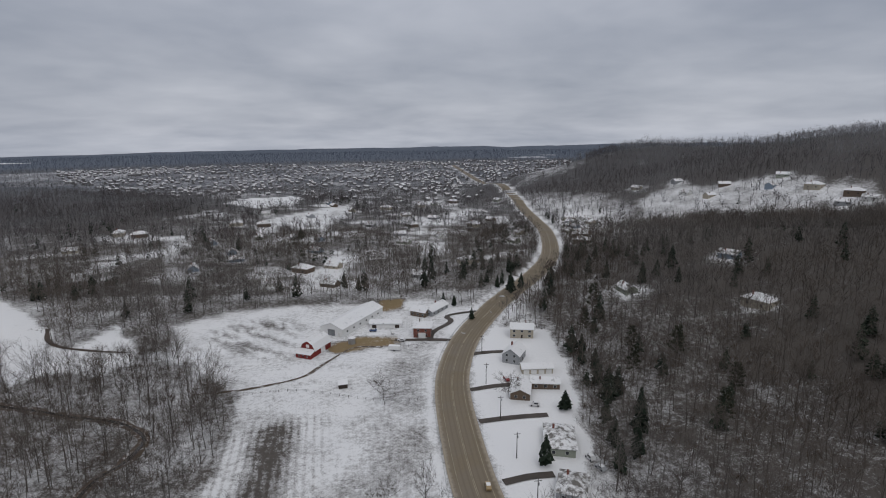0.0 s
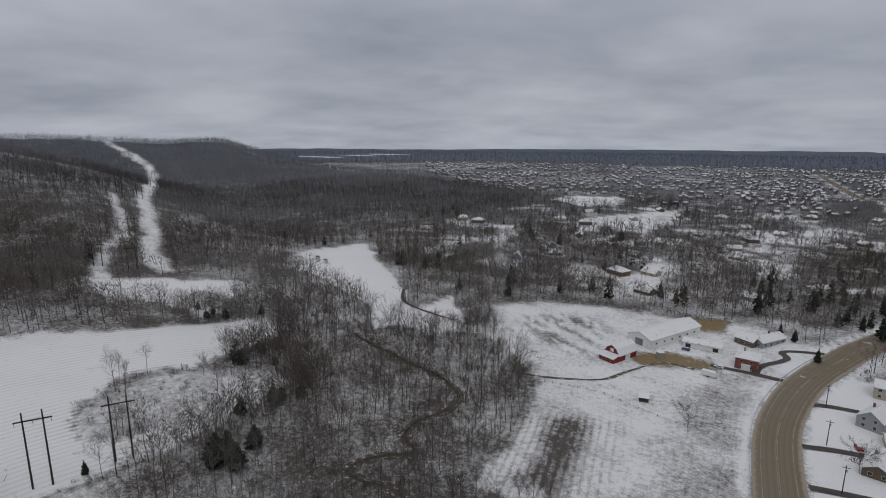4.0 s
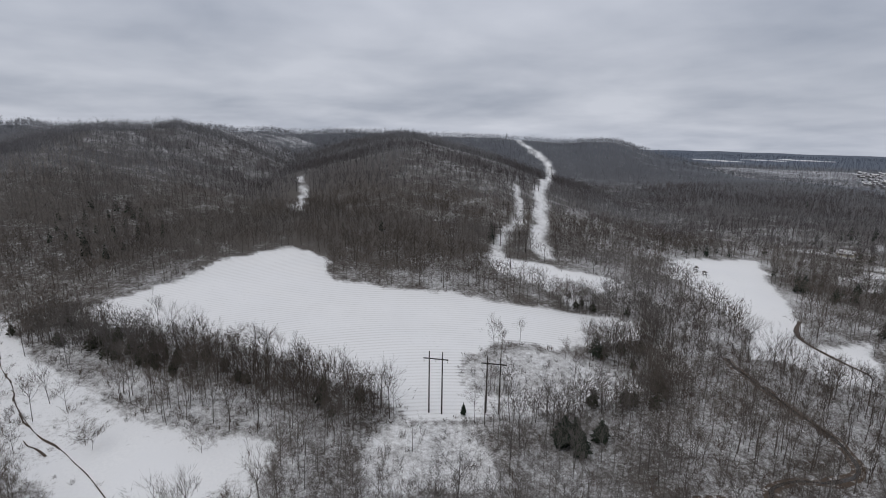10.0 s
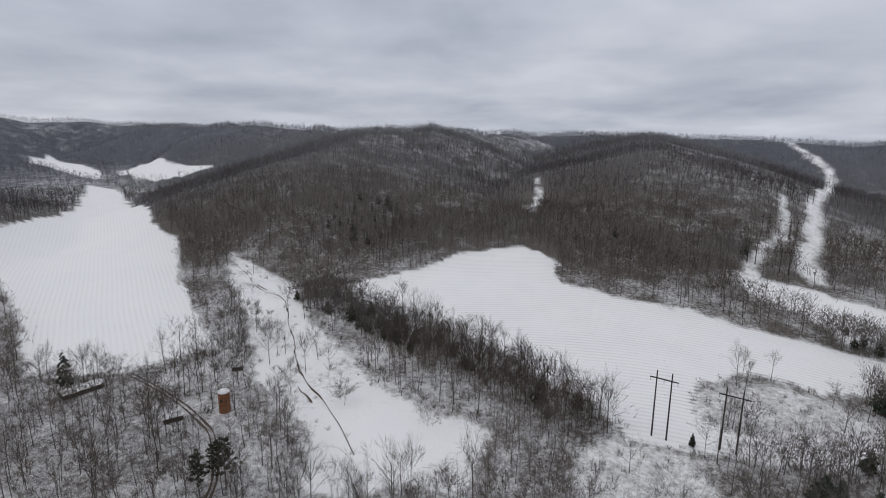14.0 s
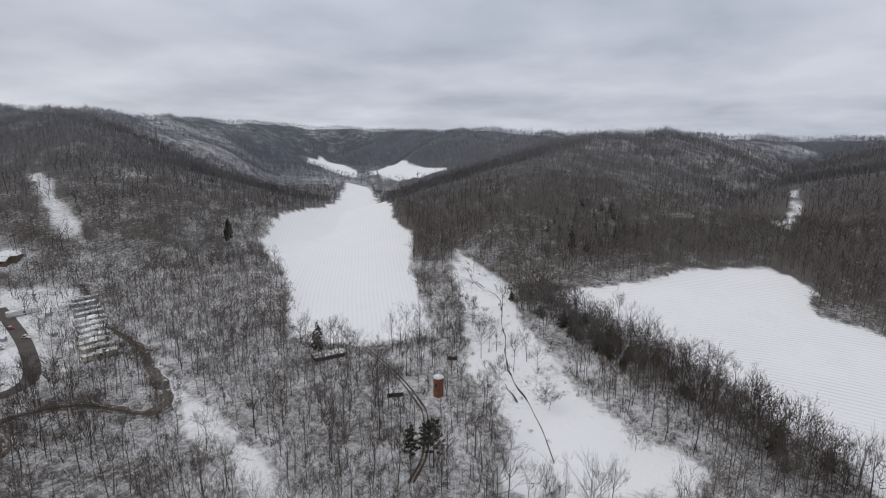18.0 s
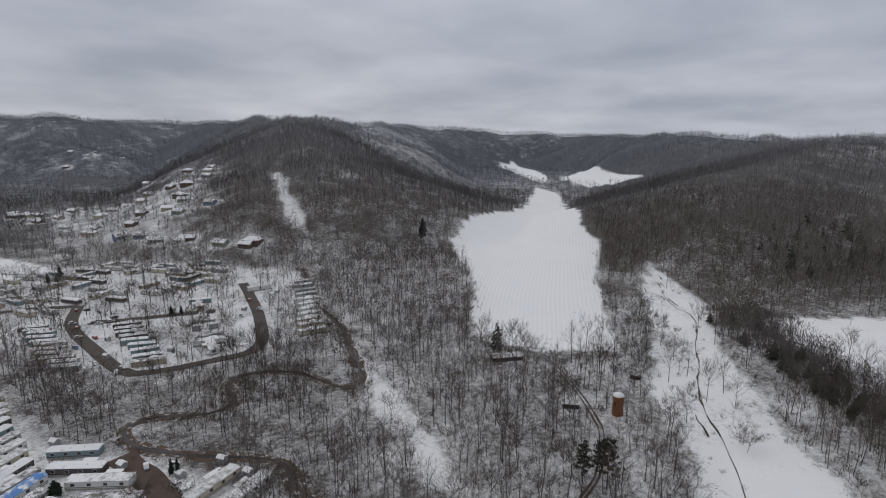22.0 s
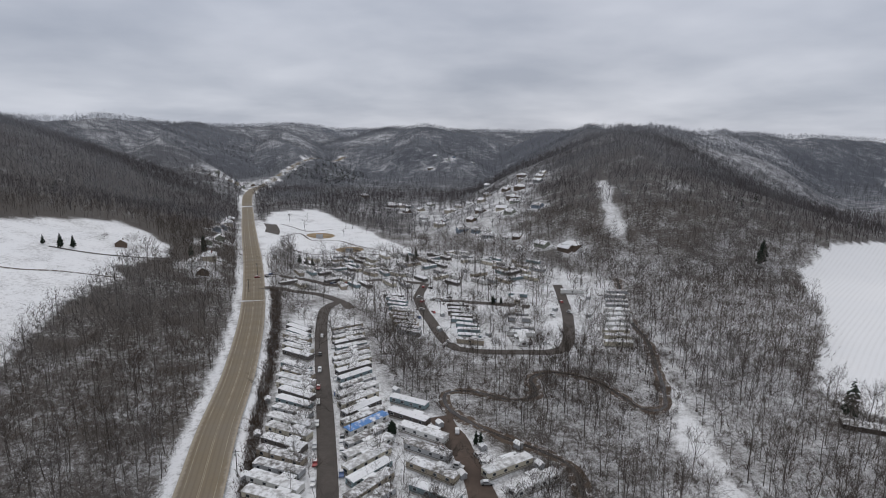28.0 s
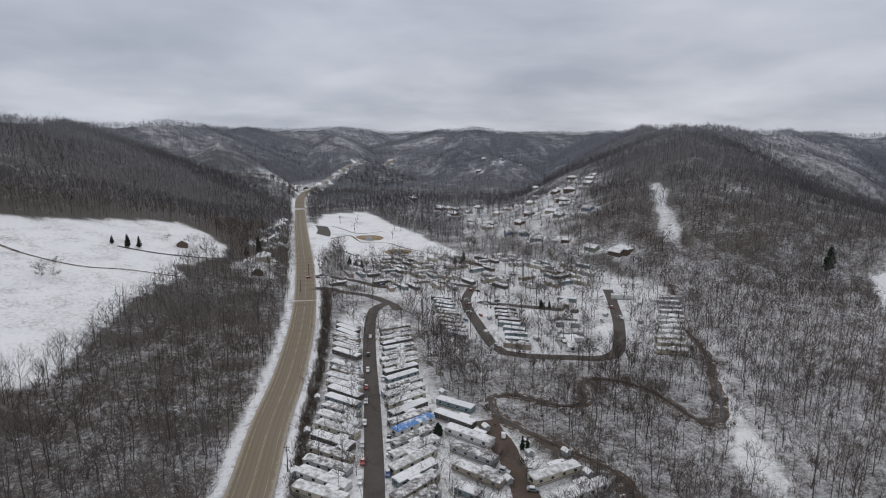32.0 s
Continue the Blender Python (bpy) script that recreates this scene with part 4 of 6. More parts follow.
def wooded(x, y, rng, thin=1.0):
    """Which of the points carry a tree."""
    p = np.full(x.shape, thin)
    p *= np.clip(0.35 + 1.2 * value_noise(x, y, 38, 11), 0.3, 1)
    dense = ((x < -50) & (y > -60) & (np.hypot(x, y) < 520)) | ((x > 60) & (y < -100)) | ((x > 60) & (y > 60)) | (height(x, y) > 45)
    p = np.where(dense, np.maximum(p, 0.95 * thin), p)
    wx, wy = warp(x, y, 3.0)
    for name, poly in FIELDS.items():
        few = {"clearing": 0.16, "pasture": 0.08, "line_gap": 0.03, "ball_park": 0.012, "south_cut": 0.10, "gully": 0.08, "brook": 0.04, "south_glade": 0.06, "glade": 0.05}.get(name, 0.0)
        p = np.where(inside(wx, wy, poly) < 2.0, few, p)
    ux, uy = warp(x, y, 14)
    for name, poly in SETTLED.items():
        keep = {"park_near": 0.06, "park_far": 0.45, "hill_homes": 0.6, "suburb": 1.0, "village": 0.2, "roadside": 0.4}[name]
        near = "park" in name
        p = np.where(inside(x if near else ux, y if near else uy, poly) < 0, np.minimum(p, keep), p)
    lots = (inside(x, y, SETTLED["suburb"]) < 0) | (inside(x, y, SETTLED["hill_homes"]) < 0)
    p = np.where(lots, p * (1 - 0.9 * lawn(x, y)), p)
    p = np.where(inside(x, y, TOWN) < 0, np.minimum(p, 0.22), p)
    p = np.where(inside(x, y, ROUGH) < 0, np.minimum(p, 0.05), p)
    for line, gap in ((ROAD_LINE, 12.5), (CREEK, 2.6), (BROOK_N, 2.2), (TRACK, 4.0), (CUT_LINE, 8.5), (CUT_SIDE, 5.0)):
        d, _ = near_line(x, y, line)
        p = np.where(d < gap, 0.0, p)
    for lane in PARK_LANES:
        d, _ = near_line(x, y, resample(lane, 15))
        p = np.where(d < 5.0, 0.0, p)
    p = np.where(home_gap(x, y) < 9.0, 0.0, p)
    d = np.hypot(x, y)
    p = np.where((d > 2300) & (height(x, y) < 10), np.minimum(p, 0.25), p)
    return rng.random(x.shape) < p


def plant(name, kinds, x, y, rng, lo, hi, mats, label, category, tone=(0.0, 1.0)):
    """Joins many trees of a few kinds into one mesh."""
    z = ground(x, y)
    which = rng.integers(0, len(kinds), len(x))
    V, F, S, T, off = [], [], [], [], 0
    for k, (v, f, s) in enumerate(kinds):
        m = which == k
        n = int(m.sum())
        if not n:
            continue
        a, sc = rng.uniform(0, 6.283, n), rng.uniform(lo, hi, n)
        c, sn = np.cos(a)[:, None], np.sin(a)[:, None]
        vx = (v[None, :, 0] * c - v[None, :, 1] * sn) * sc[:, None] + x[m][:, None]
        vy = (v[None, :, 0] * sn + v[None, :, 1] * c) * sc[:, None] + y[m][:, None]
        vz = v[None, :, 2] * (sc * rng.uniform(0.88, 1.12, n))[:, None] + z[m][:, None] - 0.15
        V.append(np.stack([vx, vy, vz], -1).reshape(-1, 3))
        F.append((f[None] + (np.arange(n) * len(v))[:, None, None] + off).reshape(-1, 3))
        S.append(np.tile(s, n))
        T.append(np.repeat(np.clip(rng.normal(0.0, 0.18, n) + 0.1 + 0.7 * value_noise(x[m], y[m], 45, 51), *tone), len(v)))
        off += n * len(v)
    if not V:
        return None
    me = mesh_from(name, np.vstack(V), np.vstack(F), mats, dict(tone=np.concatenate(T)), np.concatenate(S))
    return tagged(new(name, me), label, category, kind="stuff")


NEAR_KINDS = [bare_tree(random.uniform(14, 20), 6, 3, 180, 4, 0.037, random.uniform(0.75, 1.15), random.uniform(0.14, 0.36)) for _ in range(12)]
MID_KINDS = [bare_tree(random.uniform(14, 18), 5, 0, 62, 3, 0.12, random.uniform(0.8, 1.2), random.uniform(0.15, 0.32)) for _ in range(10)]
WOOD_KINDS = [bare_tree(random.uniform(13, 17), 3, 0, 18, 3, 0.25, random.uniform(0.8, 1.1), 0.2) for _ in range(10)]
FAR_KINDS = [bare_tree(random.uniform(13, 17), 1, 0, 9, 3, 0.46, 1.1, 0.12) for _ in range(10)]
HORIZON_KINDS = [bare_tree(random.uniform(12, 16), 0, 0, 5, 3, 1.3, 1.0, 0.2) for _ in range(6)]
SPRUCE_NEAR = [conifer(random.uniform(12, 17), 14, 9, random.uniform(0.2, 0.27)) for _ in range(4)]
SPRUCE_MID = [conifer(random.uniform(11, 16), 9, 6, 0.24) for _ in range(4)]
SPRUCE_FAR = [conifer(random.uniform(11, 16), 5, 5, 0.25) for _ in range(4)]
SPRUCE_BUSH = [conifer(random.uniform(8, 11), 8, 6, 0.42) for _ in range(4)]
SPRUCE_SPECK = [conifer(random.uniform(11, 16), 3, 3, 0.26) for _ in range(3)]
BRUSH = [shrub(random.uniform(2.2, 4.0), 13, 0.055) for _ in range(6)]


SINGLE_TREES = []
PINES = [(172, -1245), (125, -1270), (88, -1262), (30, -1300), (-10, -1420), (60, -1440), (150, -1360)]
PINE_PATCH = [(-507, -175), (-550, -132), (-530, -80), (-456, -75), (-436, -115), (-460, -150)]
HEDGES = [[(-330, -118), (-300, -80), (-262, -32), (-230, 8), (-205, 36)], [(-192, 96), (-186, 110), (-182, 150), (-188, 170)], [(-248, 205), (-225, 172), (-205, 176)], [(-300, 190), (-275, 185), (-262, 216)]]


def below_camera_sight(x, y, rise=32.0):
    """How far ground lies below the camera's line of sight over the ridges before it, and below the camera's skyline,
    as slopes.
    """
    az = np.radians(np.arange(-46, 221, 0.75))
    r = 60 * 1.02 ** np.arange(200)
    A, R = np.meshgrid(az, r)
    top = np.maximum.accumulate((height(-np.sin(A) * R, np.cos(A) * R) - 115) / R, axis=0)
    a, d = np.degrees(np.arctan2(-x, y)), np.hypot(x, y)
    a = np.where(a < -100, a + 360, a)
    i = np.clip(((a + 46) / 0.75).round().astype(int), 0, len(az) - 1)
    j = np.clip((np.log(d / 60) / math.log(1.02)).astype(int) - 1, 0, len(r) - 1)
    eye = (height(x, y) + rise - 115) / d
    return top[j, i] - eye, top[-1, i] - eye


def grow_woods():
    total = 0
    for name, spacing, r0, r1, kinds, twig, seed, thin, lo, hi, label in (
            ("near_woods", 6.2, 95, 330, NEAR_KINDS, TWIG, 21, 0.95, 0.6, 1.25, "bare grey-brown trees standing in patchy snow"),
            ("valley_woods", 6.6, 330, 620, MID_KINDS, TWIG, 22, 1.0, 0.65, 1.2, "leafless woodland with snow showing between trunks"),
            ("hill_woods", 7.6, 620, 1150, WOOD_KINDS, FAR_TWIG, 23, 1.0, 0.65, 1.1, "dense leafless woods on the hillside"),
            ("ridge_woods", 11.8, 1150, 2850, FAR_KINDS, HAZED_RIME_TWIG, 24, 1.0, 0.75, 1.1, "distant leafless woods on the ridges")):
        x, y, rng = lattice(spacing, r0, r1, seed)
        k = wooded(x, y, rng, thin)
        if name == "ridge_woods":
            k &= ~((height(x, y) < 14) & (np.degrees(np.arctan2(-x, y)) < 56) & (np.degrees(np.arctan2(-x, y)) > -60))
        # slopes hidden from the camera keep only a quarter of their trees
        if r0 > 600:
            k &= (rng.random(x.shape) < 0.25) | (below_camera_sight(x, y)[0] < 0)
        x, y = x[k], y[k]
        if name == "near_woods":
            near = np.argsort(np.hypot(x, y))[:280]
            SINGLE_TREES.extend(zip(x[near], y[near]))
            x, y = np.delete(x, near), np.delete(y, near)
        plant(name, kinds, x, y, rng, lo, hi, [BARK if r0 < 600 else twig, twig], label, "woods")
        total += int(k.sum())
    # closed rows of trees along the crests that form the camera's skyline
    x, y, rng = lattice(8.0, 820, 2850, 44)
    k = height(x, y) > 70
    x, y = x[k], y[k]
    k = (below_camera_sight(x, y, 8.0)[1] < 0.0012) & (near_line(x, y, CUT_LINE)[0] > 9)
    plant("crest_woods", FAR_KINDS, x[k], y[k], rng, 0.6, 0.95, [HAZED_RIME_TWIG, HAZED_RIME_TWIG], "leafless woods along the ridge crests", "woods")
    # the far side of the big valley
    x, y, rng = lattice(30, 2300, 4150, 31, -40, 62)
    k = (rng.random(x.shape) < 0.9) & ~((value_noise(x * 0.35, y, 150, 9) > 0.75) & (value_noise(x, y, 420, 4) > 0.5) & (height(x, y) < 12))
    plant("distant_woods", HORIZON_KINDS, x[k], y[k], rng, 0.7, 1.1, [HAZE_TWIG, HAZE_TWIG], "blue-grey wooded hills on the horizon", "woods")
    # tree-lined streets and hedgerows of the plain
    x, y, rng = lattice(15, 930, 2400, 32, -30, 60)
    hgt = height(x, y)
    k = (hgt < 14) & (rng.random(x.shape) < 0.8 * np.clip(2.2 * value_noise(x, y, 90, 8) - 0.25, 0.25, 1)) & (np.hypot(x, y) > 900)
    for poly in list(FIELDS.values()) + list(SETTLED.values()):
        k &= inside(x, y, poly) > 0
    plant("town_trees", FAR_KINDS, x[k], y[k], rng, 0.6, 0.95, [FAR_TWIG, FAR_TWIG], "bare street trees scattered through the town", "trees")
    k2 = (hgt < 14) & (rng.random(x.shape) < 0.075 * (value_noise(x, y, 60, 18) > 0.5))
    plant("town_conifers", SPRUCE_SPECK, x[k2], y[k2], rng, 0.5, 0.9, [BARK, NEEDLE], "dark conifers scattered through the town", "trees")
    # conifers in the woods
    x, y, rng = lattice(14, 120, 1000, 33)
    k = wooded(x, y, rng, 1.0) & (rng.random(x.shape) < np.where((x > 60) & (y > 100), 0.40 * (height(x, y) < 62) * (np.hypot(x, y) < 760), np.where((y > 330) & (x > -420), 0.34, np.where(inside(x, y, PINE_PATCH) < 0, 0.45, 0.006))) * (0.3 + 1.5 * (value_noise(x, y, 70, 14) > 0.6)))
    k &= (inside(x, y, ROUGH) > 4) & (near_line(x, y, CUT_LINE)[0] > 26)
    n = k & (np.hypot(x, y) < 480)
    plant("near_conifers", SPRUCE_MID, x[n], y[n], rng, 0.7, 1.25, [BARK, NEEDLE], "dark green conifers standing among bare trees", "trees")
    k &= ~n
    plant("wood_conifers", SPRUCE_FAR, x[k], y[k], rng, 0.6, 1.1, [BARK, NEEDLE], "dark green conifers among bare trees", "trees")
    x, y, rng = lattice(11, 1200, 1750, 37)
    k = (inside(x, y, PINES) < 0) & (rng.random(x.shape) < 0.8)
    plant("pine_stand", SPRUCE_SPECK, x[k], y[k], rng, 0.9, 1.2, [BARK, NEEDLE], "dark stand of pines on the valley floor", "woods")
    # dense thicket with junipers between the west field and the pasture
    x, y, rng = lattice(3.8, 120, 420, 36)
    strip = [near_line(x, y, l)[0] for l in HEDGES]
    d = np.minimum.reduce(strip)
    k = (d < 14) & (rng.random(x.shape) < 0.95) & (inside(x, y, FIELDS["west_field"]) > 1) & (inside(x, y, FIELDS["near_field"]) > 3)
    plant("thicket", MID_KINDS, x[k], y[k], rng, 0.55, 1.05, [BARK, TWIG], "dense dark thicket of bare trees along the field", "woods", (0.05, 0.75))
    k = (d < 11) & (rng.random(x.shape) < 0.07 + 0.24 * (value_noise(x, y, 26, 81) > 0.55)) & (inside(x, y, FIELDS["west_field"]) > 2) & (inside(x, y, FIELDS["near_field"]) > 3)
    plant("junipers", SPRUCE_BUSH, x[k], y[k], rng, 0.6, 1.0, [BARK, JUNIPER], "dark green junipers in the thicket", "trees")
    # brush along edges, brooks and in the rough ground
    x, y, rng = lattice(3.6, 110, 420, 34)
    p = np.zeros(x.shape)
    for poly in FIELDS.values():
        d = inside(x, y, poly)
        p = np.maximum(p, np.where((d > 0) & (d < 9), 0.45, 0))
    p = np.where(inside(x, y, ROUGH) < 2, 0.30, p)
    for line in (CREEK, BROOK_N, BROOK_W):
        d, _ = near_line(x, y, line)
        p = np.where((d > 2.5) & (d < 9), np.maximum(p, 0.30), p)
    for poly in list(FIELDS.values()) + [SETTLED["park_near"], SETTLED["park_far"]]:
        p = np.where(inside(x, y, poly) < 0, np.where(inside(x, y, poly) < -5, 0, p * 0.3), p)
    d, _ = near_line(x, y, ROAD_LINE)
    p = np.where(d < 12, 0, p)
    p = np.where(inside(x, y, FIELDS["farm"]) < 4, 0, p)
    p = np.where(inside(x, y, ROUGH) < 0, 0.42, p)
    p = np.where(inside(x, y, FIELDS["line_gap"]) < 0, 0.30, p)
    p = np.where(inside(x, y, FIELDS["pasture"]) < -1, 0.16 * (value_noise(x, y, 14, 91) > 0.5), p)
    k = rng.random(x.shape) < p
    plant("brush", BRUSH, x[k], y[k], rng, 0.5, 1.2, [TWIG, TWIG], "low leafless brush along the field edges", "brush")
    # brown brush between highway and park, and undergrowth of the woods and thickets
    x, y, rng = lattice(1.7, 150, 440, 38, 170, 215)
    d, _ = near_line(x, y, ROAD_LINE)
    k = (d > 12) & (d < 17.5) & (x < np.interp(-y, -ROAD_LINE[:, 1], ROAD_LINE[:, 0])) & (y > -415) & (y < -140) & (rng.random(x.shape) < 0.75)
    plant("roadside_brush", BRUSH, x[k], y[k], rng, 0.8, 1.5, [BROWN_TWIG, BROWN_TWIG], "dense brown roadside brush without leaves", "brush")
    x, y, rng = lattice(4.6, 100, 330, 39)
    d = np.minimum.reduce([near_line(x, y, l)[0] for l in HEDGES])
    banks = np.minimum(near_line(x, y, CREEK)[0], near_line(x, y, BROOK_N)[0])
    k = wooded(x, y, rng, 0.34) | ((banks > 1.6) & (banks < 7) & (rng.random(x.shape) < 0.85)) | ((d < 13) & (rng.random(x.shape) < 0.8) & (inside(x, y, FIELDS["west_field"]) > 0) & (inside(x, y, FIELDS["near_field"]) > 0))
    plant("undergrowth", BRUSH, x[k], y[k], rng, 0.7, 1.6, [BROWN_TWIG, BROWN_TWIG], "tangled undergrowth beneath the bare trees", "brush")


grow_woods()

# ---- helpers for things ----
def part(name, bm, mat, parent, label=""):
    """Links a bmesh as one mesh object under a thing or a part."""
    me = bpy.data.meshes.new(name)
    bm.to_mesh(me)
    bm.free()
    for m in (mat if isinstance(mat, (list, tuple)) else [mat]):
        me.materials.append(m)
    ob = new(name, me)
    ob.parent = parent
    return tagged(ob, label) if label else ob


def thing(name, label, category, group=""):
    return tagged(new(name), label, category, group)


def box(bm, x0, x1, y0, y1, z0, z1, bevel=0.0):
    v = [bm.verts.new(p) for p in ((x0, y0, z0), (x1, y0, z0), (x1, y1, z0), (x0, y1, z0), (x0, y0, z1), (x1, y0, z1), (x1, y1, z1), (x0, y1, z1))]
    faces = [bm.faces.new([v[i] for i in f]) for f in ((3, 2, 1, 0), (4, 5, 6, 7), (0, 1, 5, 4), (1, 2, 6, 5), (2, 3, 7, 6), (3, 0, 4, 7))]
    if bevel:
        edges = {e for f in faces for e in f.edges}
        bmesh.ops.bevel(bm, geom=list(edges), offset=bevel, segments=1, affect="EDGES")
    return bm


def boxed(*a, **k):
    return box(bmesh.new(), *a, **k)


def prism(bm, profile, y0, y1):
    """Extrudes an (x, z) outline along y."""
    a = [bm.verts.new((x, y0, z)) for x, z in profile]
    b = [bm.verts.new((x, y1, z)) for x, z in profile]
    bm.faces.new(a)
    bm.faces.new(b[::-1])
    n = len(a)
    for i in range(n):
        bm.faces.new((a[i], b[i], b[(i + 1) % n], a[(i + 1) % n]))
    bmesh.ops.recalc_face_normals(bm, faces=bm.faces[:])
    return bm


def tube(bm, a, b, ra, rb=None, sides=8):
    rb = ra if rb is None else rb
    a, b = Vector(a), Vector(b)
    m = Matrix.Translation((a + b) / 2) @ (b - a).to_track_quat("Z", "Y").to_matrix().to_4x4()
    bmesh.ops.create_cone(bm, cap_ends=True, segments=sides, radius1=ra, radius2=max(rb, 0.001), depth=(b - a).length, matrix=m)
    return bm


def set_down(ob, x, y, turn=0.0, sink=0.0):
    ob.matrix_basis = pose(x, y, gz(x, y) - sink, 0, 0, turn)
    return ob


# ---- single trees ----
def tree_model(arrays, label, leaf=TWIG, wood=BARK, name="bare_tree", crown_name="crown", category="tree"):
    v, f, s = arrays
    top = thing(name, label, category, "trees in the valley")
    for slot, pname, mat in ((0, "trunk", wood), (1, crown_name, leaf)):
        keep = f[s == slot]
        used, idx = np.unique(keep, return_inverse=True)
        tone = np.full(len(used), random.uniform(0.25, 0.65))
        ob = new(pname, mesh_from(pname, v[used], idx.reshape(-1, 3), [mat], dict(tone=tone)))
        ob.parent = top
    return top


def plant_singles():
    models = [tree_model(a, "tall leafless tree with grey-brown trunk in snow") for a in NEAR_KINDS]
    used = set()
    for n, (x, y) in enumerate(SINGLE_TREES):
        k = n % len(models)
        m = pose(x, y, gz(x, y) - 0.15, 0, 0, random.uniform(0, 360))
        sc = random.uniform(0.65, 1.35)
        if k in used:
            t = copy_thing(models[k], m)
        else:
            t = models[k]
            t.matrix_basis = m
            used.add(k)
        t.scale = (sc, sc, sc * random.uniform(0.9, 1.1))


plant_singles()
YARD_TREE = [bare_tree(h, 10, 5, 620, 5, 0.042, 1.3, 0.06) for h in (15.0, 12.5, 16.5)]
for k, x, y, s in ((0, -23, 218, 1.0), (0, -16, 152, 0.8), (1, 32, 222, 1.1), (0, -269, -124, 0.95), (1, -283, -154, 1.00), (2, -209, -65, 0.80), (0, -201, -90, 0.70), (1, -308, -154, 0.70), (2, -193, -25, 0.65), (0, -168, -1, 0.80), (1, -252, -20, 0.85), (2, -250, -4, 0.85), (0, -241, 13, 0.60), (1, -223, -125, 0.90), (2, -175, -73, 0.85), (0, -166, -66, 1.00),  (2, -100, 224, 1.3), (0, -134, 262, 1.2), (2, -150, 276, 1.25),
                (1, -205, -62, 0.9), (1, -222, -92, 0.9), (0, -262, -118, 1.0), (1, -288, -140, 0.9), (2, 26, -200, 1.05), (2, 8, -262, 1.0), (0, -4, -186, 0.9), (2, 26, -300, 1.1), (1, -30, -180, 0.9),
                (0, 238, -366, 1.0), (1, 243, -360, 0.75), (1, 233, -360, 0.6), (2, 248, -367, 0.6), (1, 240, -355, 0.55), (0, 214, -480, 0.6), (2, 196, -488, 0.65), (2, 11, -219, 1.05), (1, 31, -270, 1.15), (0, 25, -213, 0.95), (2, -24, -238, 1.05), (0, -34, -247, 1.05), (1, -83, -305, 0.9), (0, -72, -323, 0.9), (2, -9, -296, 1.05), (1, -14, -253, 1.1), (2, -90, -226, 1.15), (0, -58, -216, 1.0), (1, -29, -176, 0.8), (0, 43, -351, 1.1), (2, 19, -323, 1.1), (1, -93, -207, 1.0), (2, -66, -206, 1.0), (2, -12, -262, 1.1), (2, -22, -270, 1.2), (0, -26, -285, 1.1), (1, -90, -330, 1.0), (1, -70, -345, 0.9), (2, -110, -320, 0.9), (2, -125, 128, 1.35), (2, -88, 132, 1.3), (0, -96, 215, 1.1), (2, -172, 252, 1.0), (0, 20, -176, 0.9), (2, 22, -232, 0.8), (0, 7, -228, 0.95), (1, 33, -258, 1.1), (0, 30, -330, 1.1), (2, 4, -300, 1.0), (1, 10, -340, 1.0), (0, -40, -172, 0.8), (2, -52, -268, 1.1), (0, -118, -272, 1.15), (1, -64, -262, 1.0), (2, -140, -300, 1.0), (0, -62, -420, 0.9), (2, -100, -400, 0.9), (1, -20, -480, 1.0), (0, 30, -470, 1.0), (2, -120, -440, 1.0), (1, 60, -470, 1.1), (0, 66, -450, 1.0)):
    t = tree_model(YARD_TREE[k], "spreading leafless tree standing alone in the snow")
    set_down(t, x, y, random.uniform(0, 360), 0.1).scale = (s, s, s)
for k, x, y, s in ((0, 38, 172, 0.75), (1, 63, 168, 0.9), (2, 66, 184, 1.0), (3, 68, 200, 0.9), (0, 73, 214, 1.1), (1, 74, 232, 1.0), (2, 77, 247, 0.95), (3, 80, 222, 1.1), (0, 78, 190, 1.05), (1, 72, 176, 0.9), (2, 84, 205, 1.0), (3, 76, 268, 0.9), (3, -42, -528, 0.7), (0, -51, -534, 0.75), (1, -47, -520, 0.6), (2, 53, -502, 0.7), (3, 60, -510, 0.75), (0, 47, -495, 0.65),
                (0, -190, 74, 0.35), (1, -158, 118, 0.8), (2, -163, 110, 0.85), (3, -153, 106, 0.9), (0, -160, 103, 0.9), (1, 229, -444, 0.85), (2, 223, -450, 0.8), (0, 241, -444, 0.45), (3, 143, -505, 0.8), (1, 147, -520, 0.9), (2, 151, -532, 0.85), (0, 148, -485, 0.6),
                (3, -342, -420, 1.5), (1, -350, -428, 1.3), (0, 53, 372, 1.0), (1, 62, 382, 0.9), (2, 45, 384, 0.8), (3, 153, 363, 1.0), (0, 166, 370, 1.1), (1, 140, 355, 0.9), (2, 160, 345, 0.9), (0, 22, 322, 0.5), (1, 12, 350, 0.6),
                (2, 5, 362, 0.55), (3, -58, 395, 0.9), (0, -70, 402, 0.8), (1, -200, 545, 1.0), (2, -228, 540, 1.1), (3, -240, 560, 1.2), (0, -150, 600, 0.9), (1, -92, -372, 0.55), (2, -98, -372, 0.5)):
    t = tree_model(SPRUCE_NEAR[k], "dark green conifer dusted with snow", NEEDLE, BARK, "conifer", "needles")
    bushy = 1.5 if -175 < x < -145 and y > 90 else 1.0
    set_down(t, x, y, random.uniform(0, 360), 0.1).scale = (s * bushy, s * bushy, s * (0.85 if bushy > 1 else 1.0))
PINE = [pine(h, 34, 22) for h in (19.0, 16.0)]
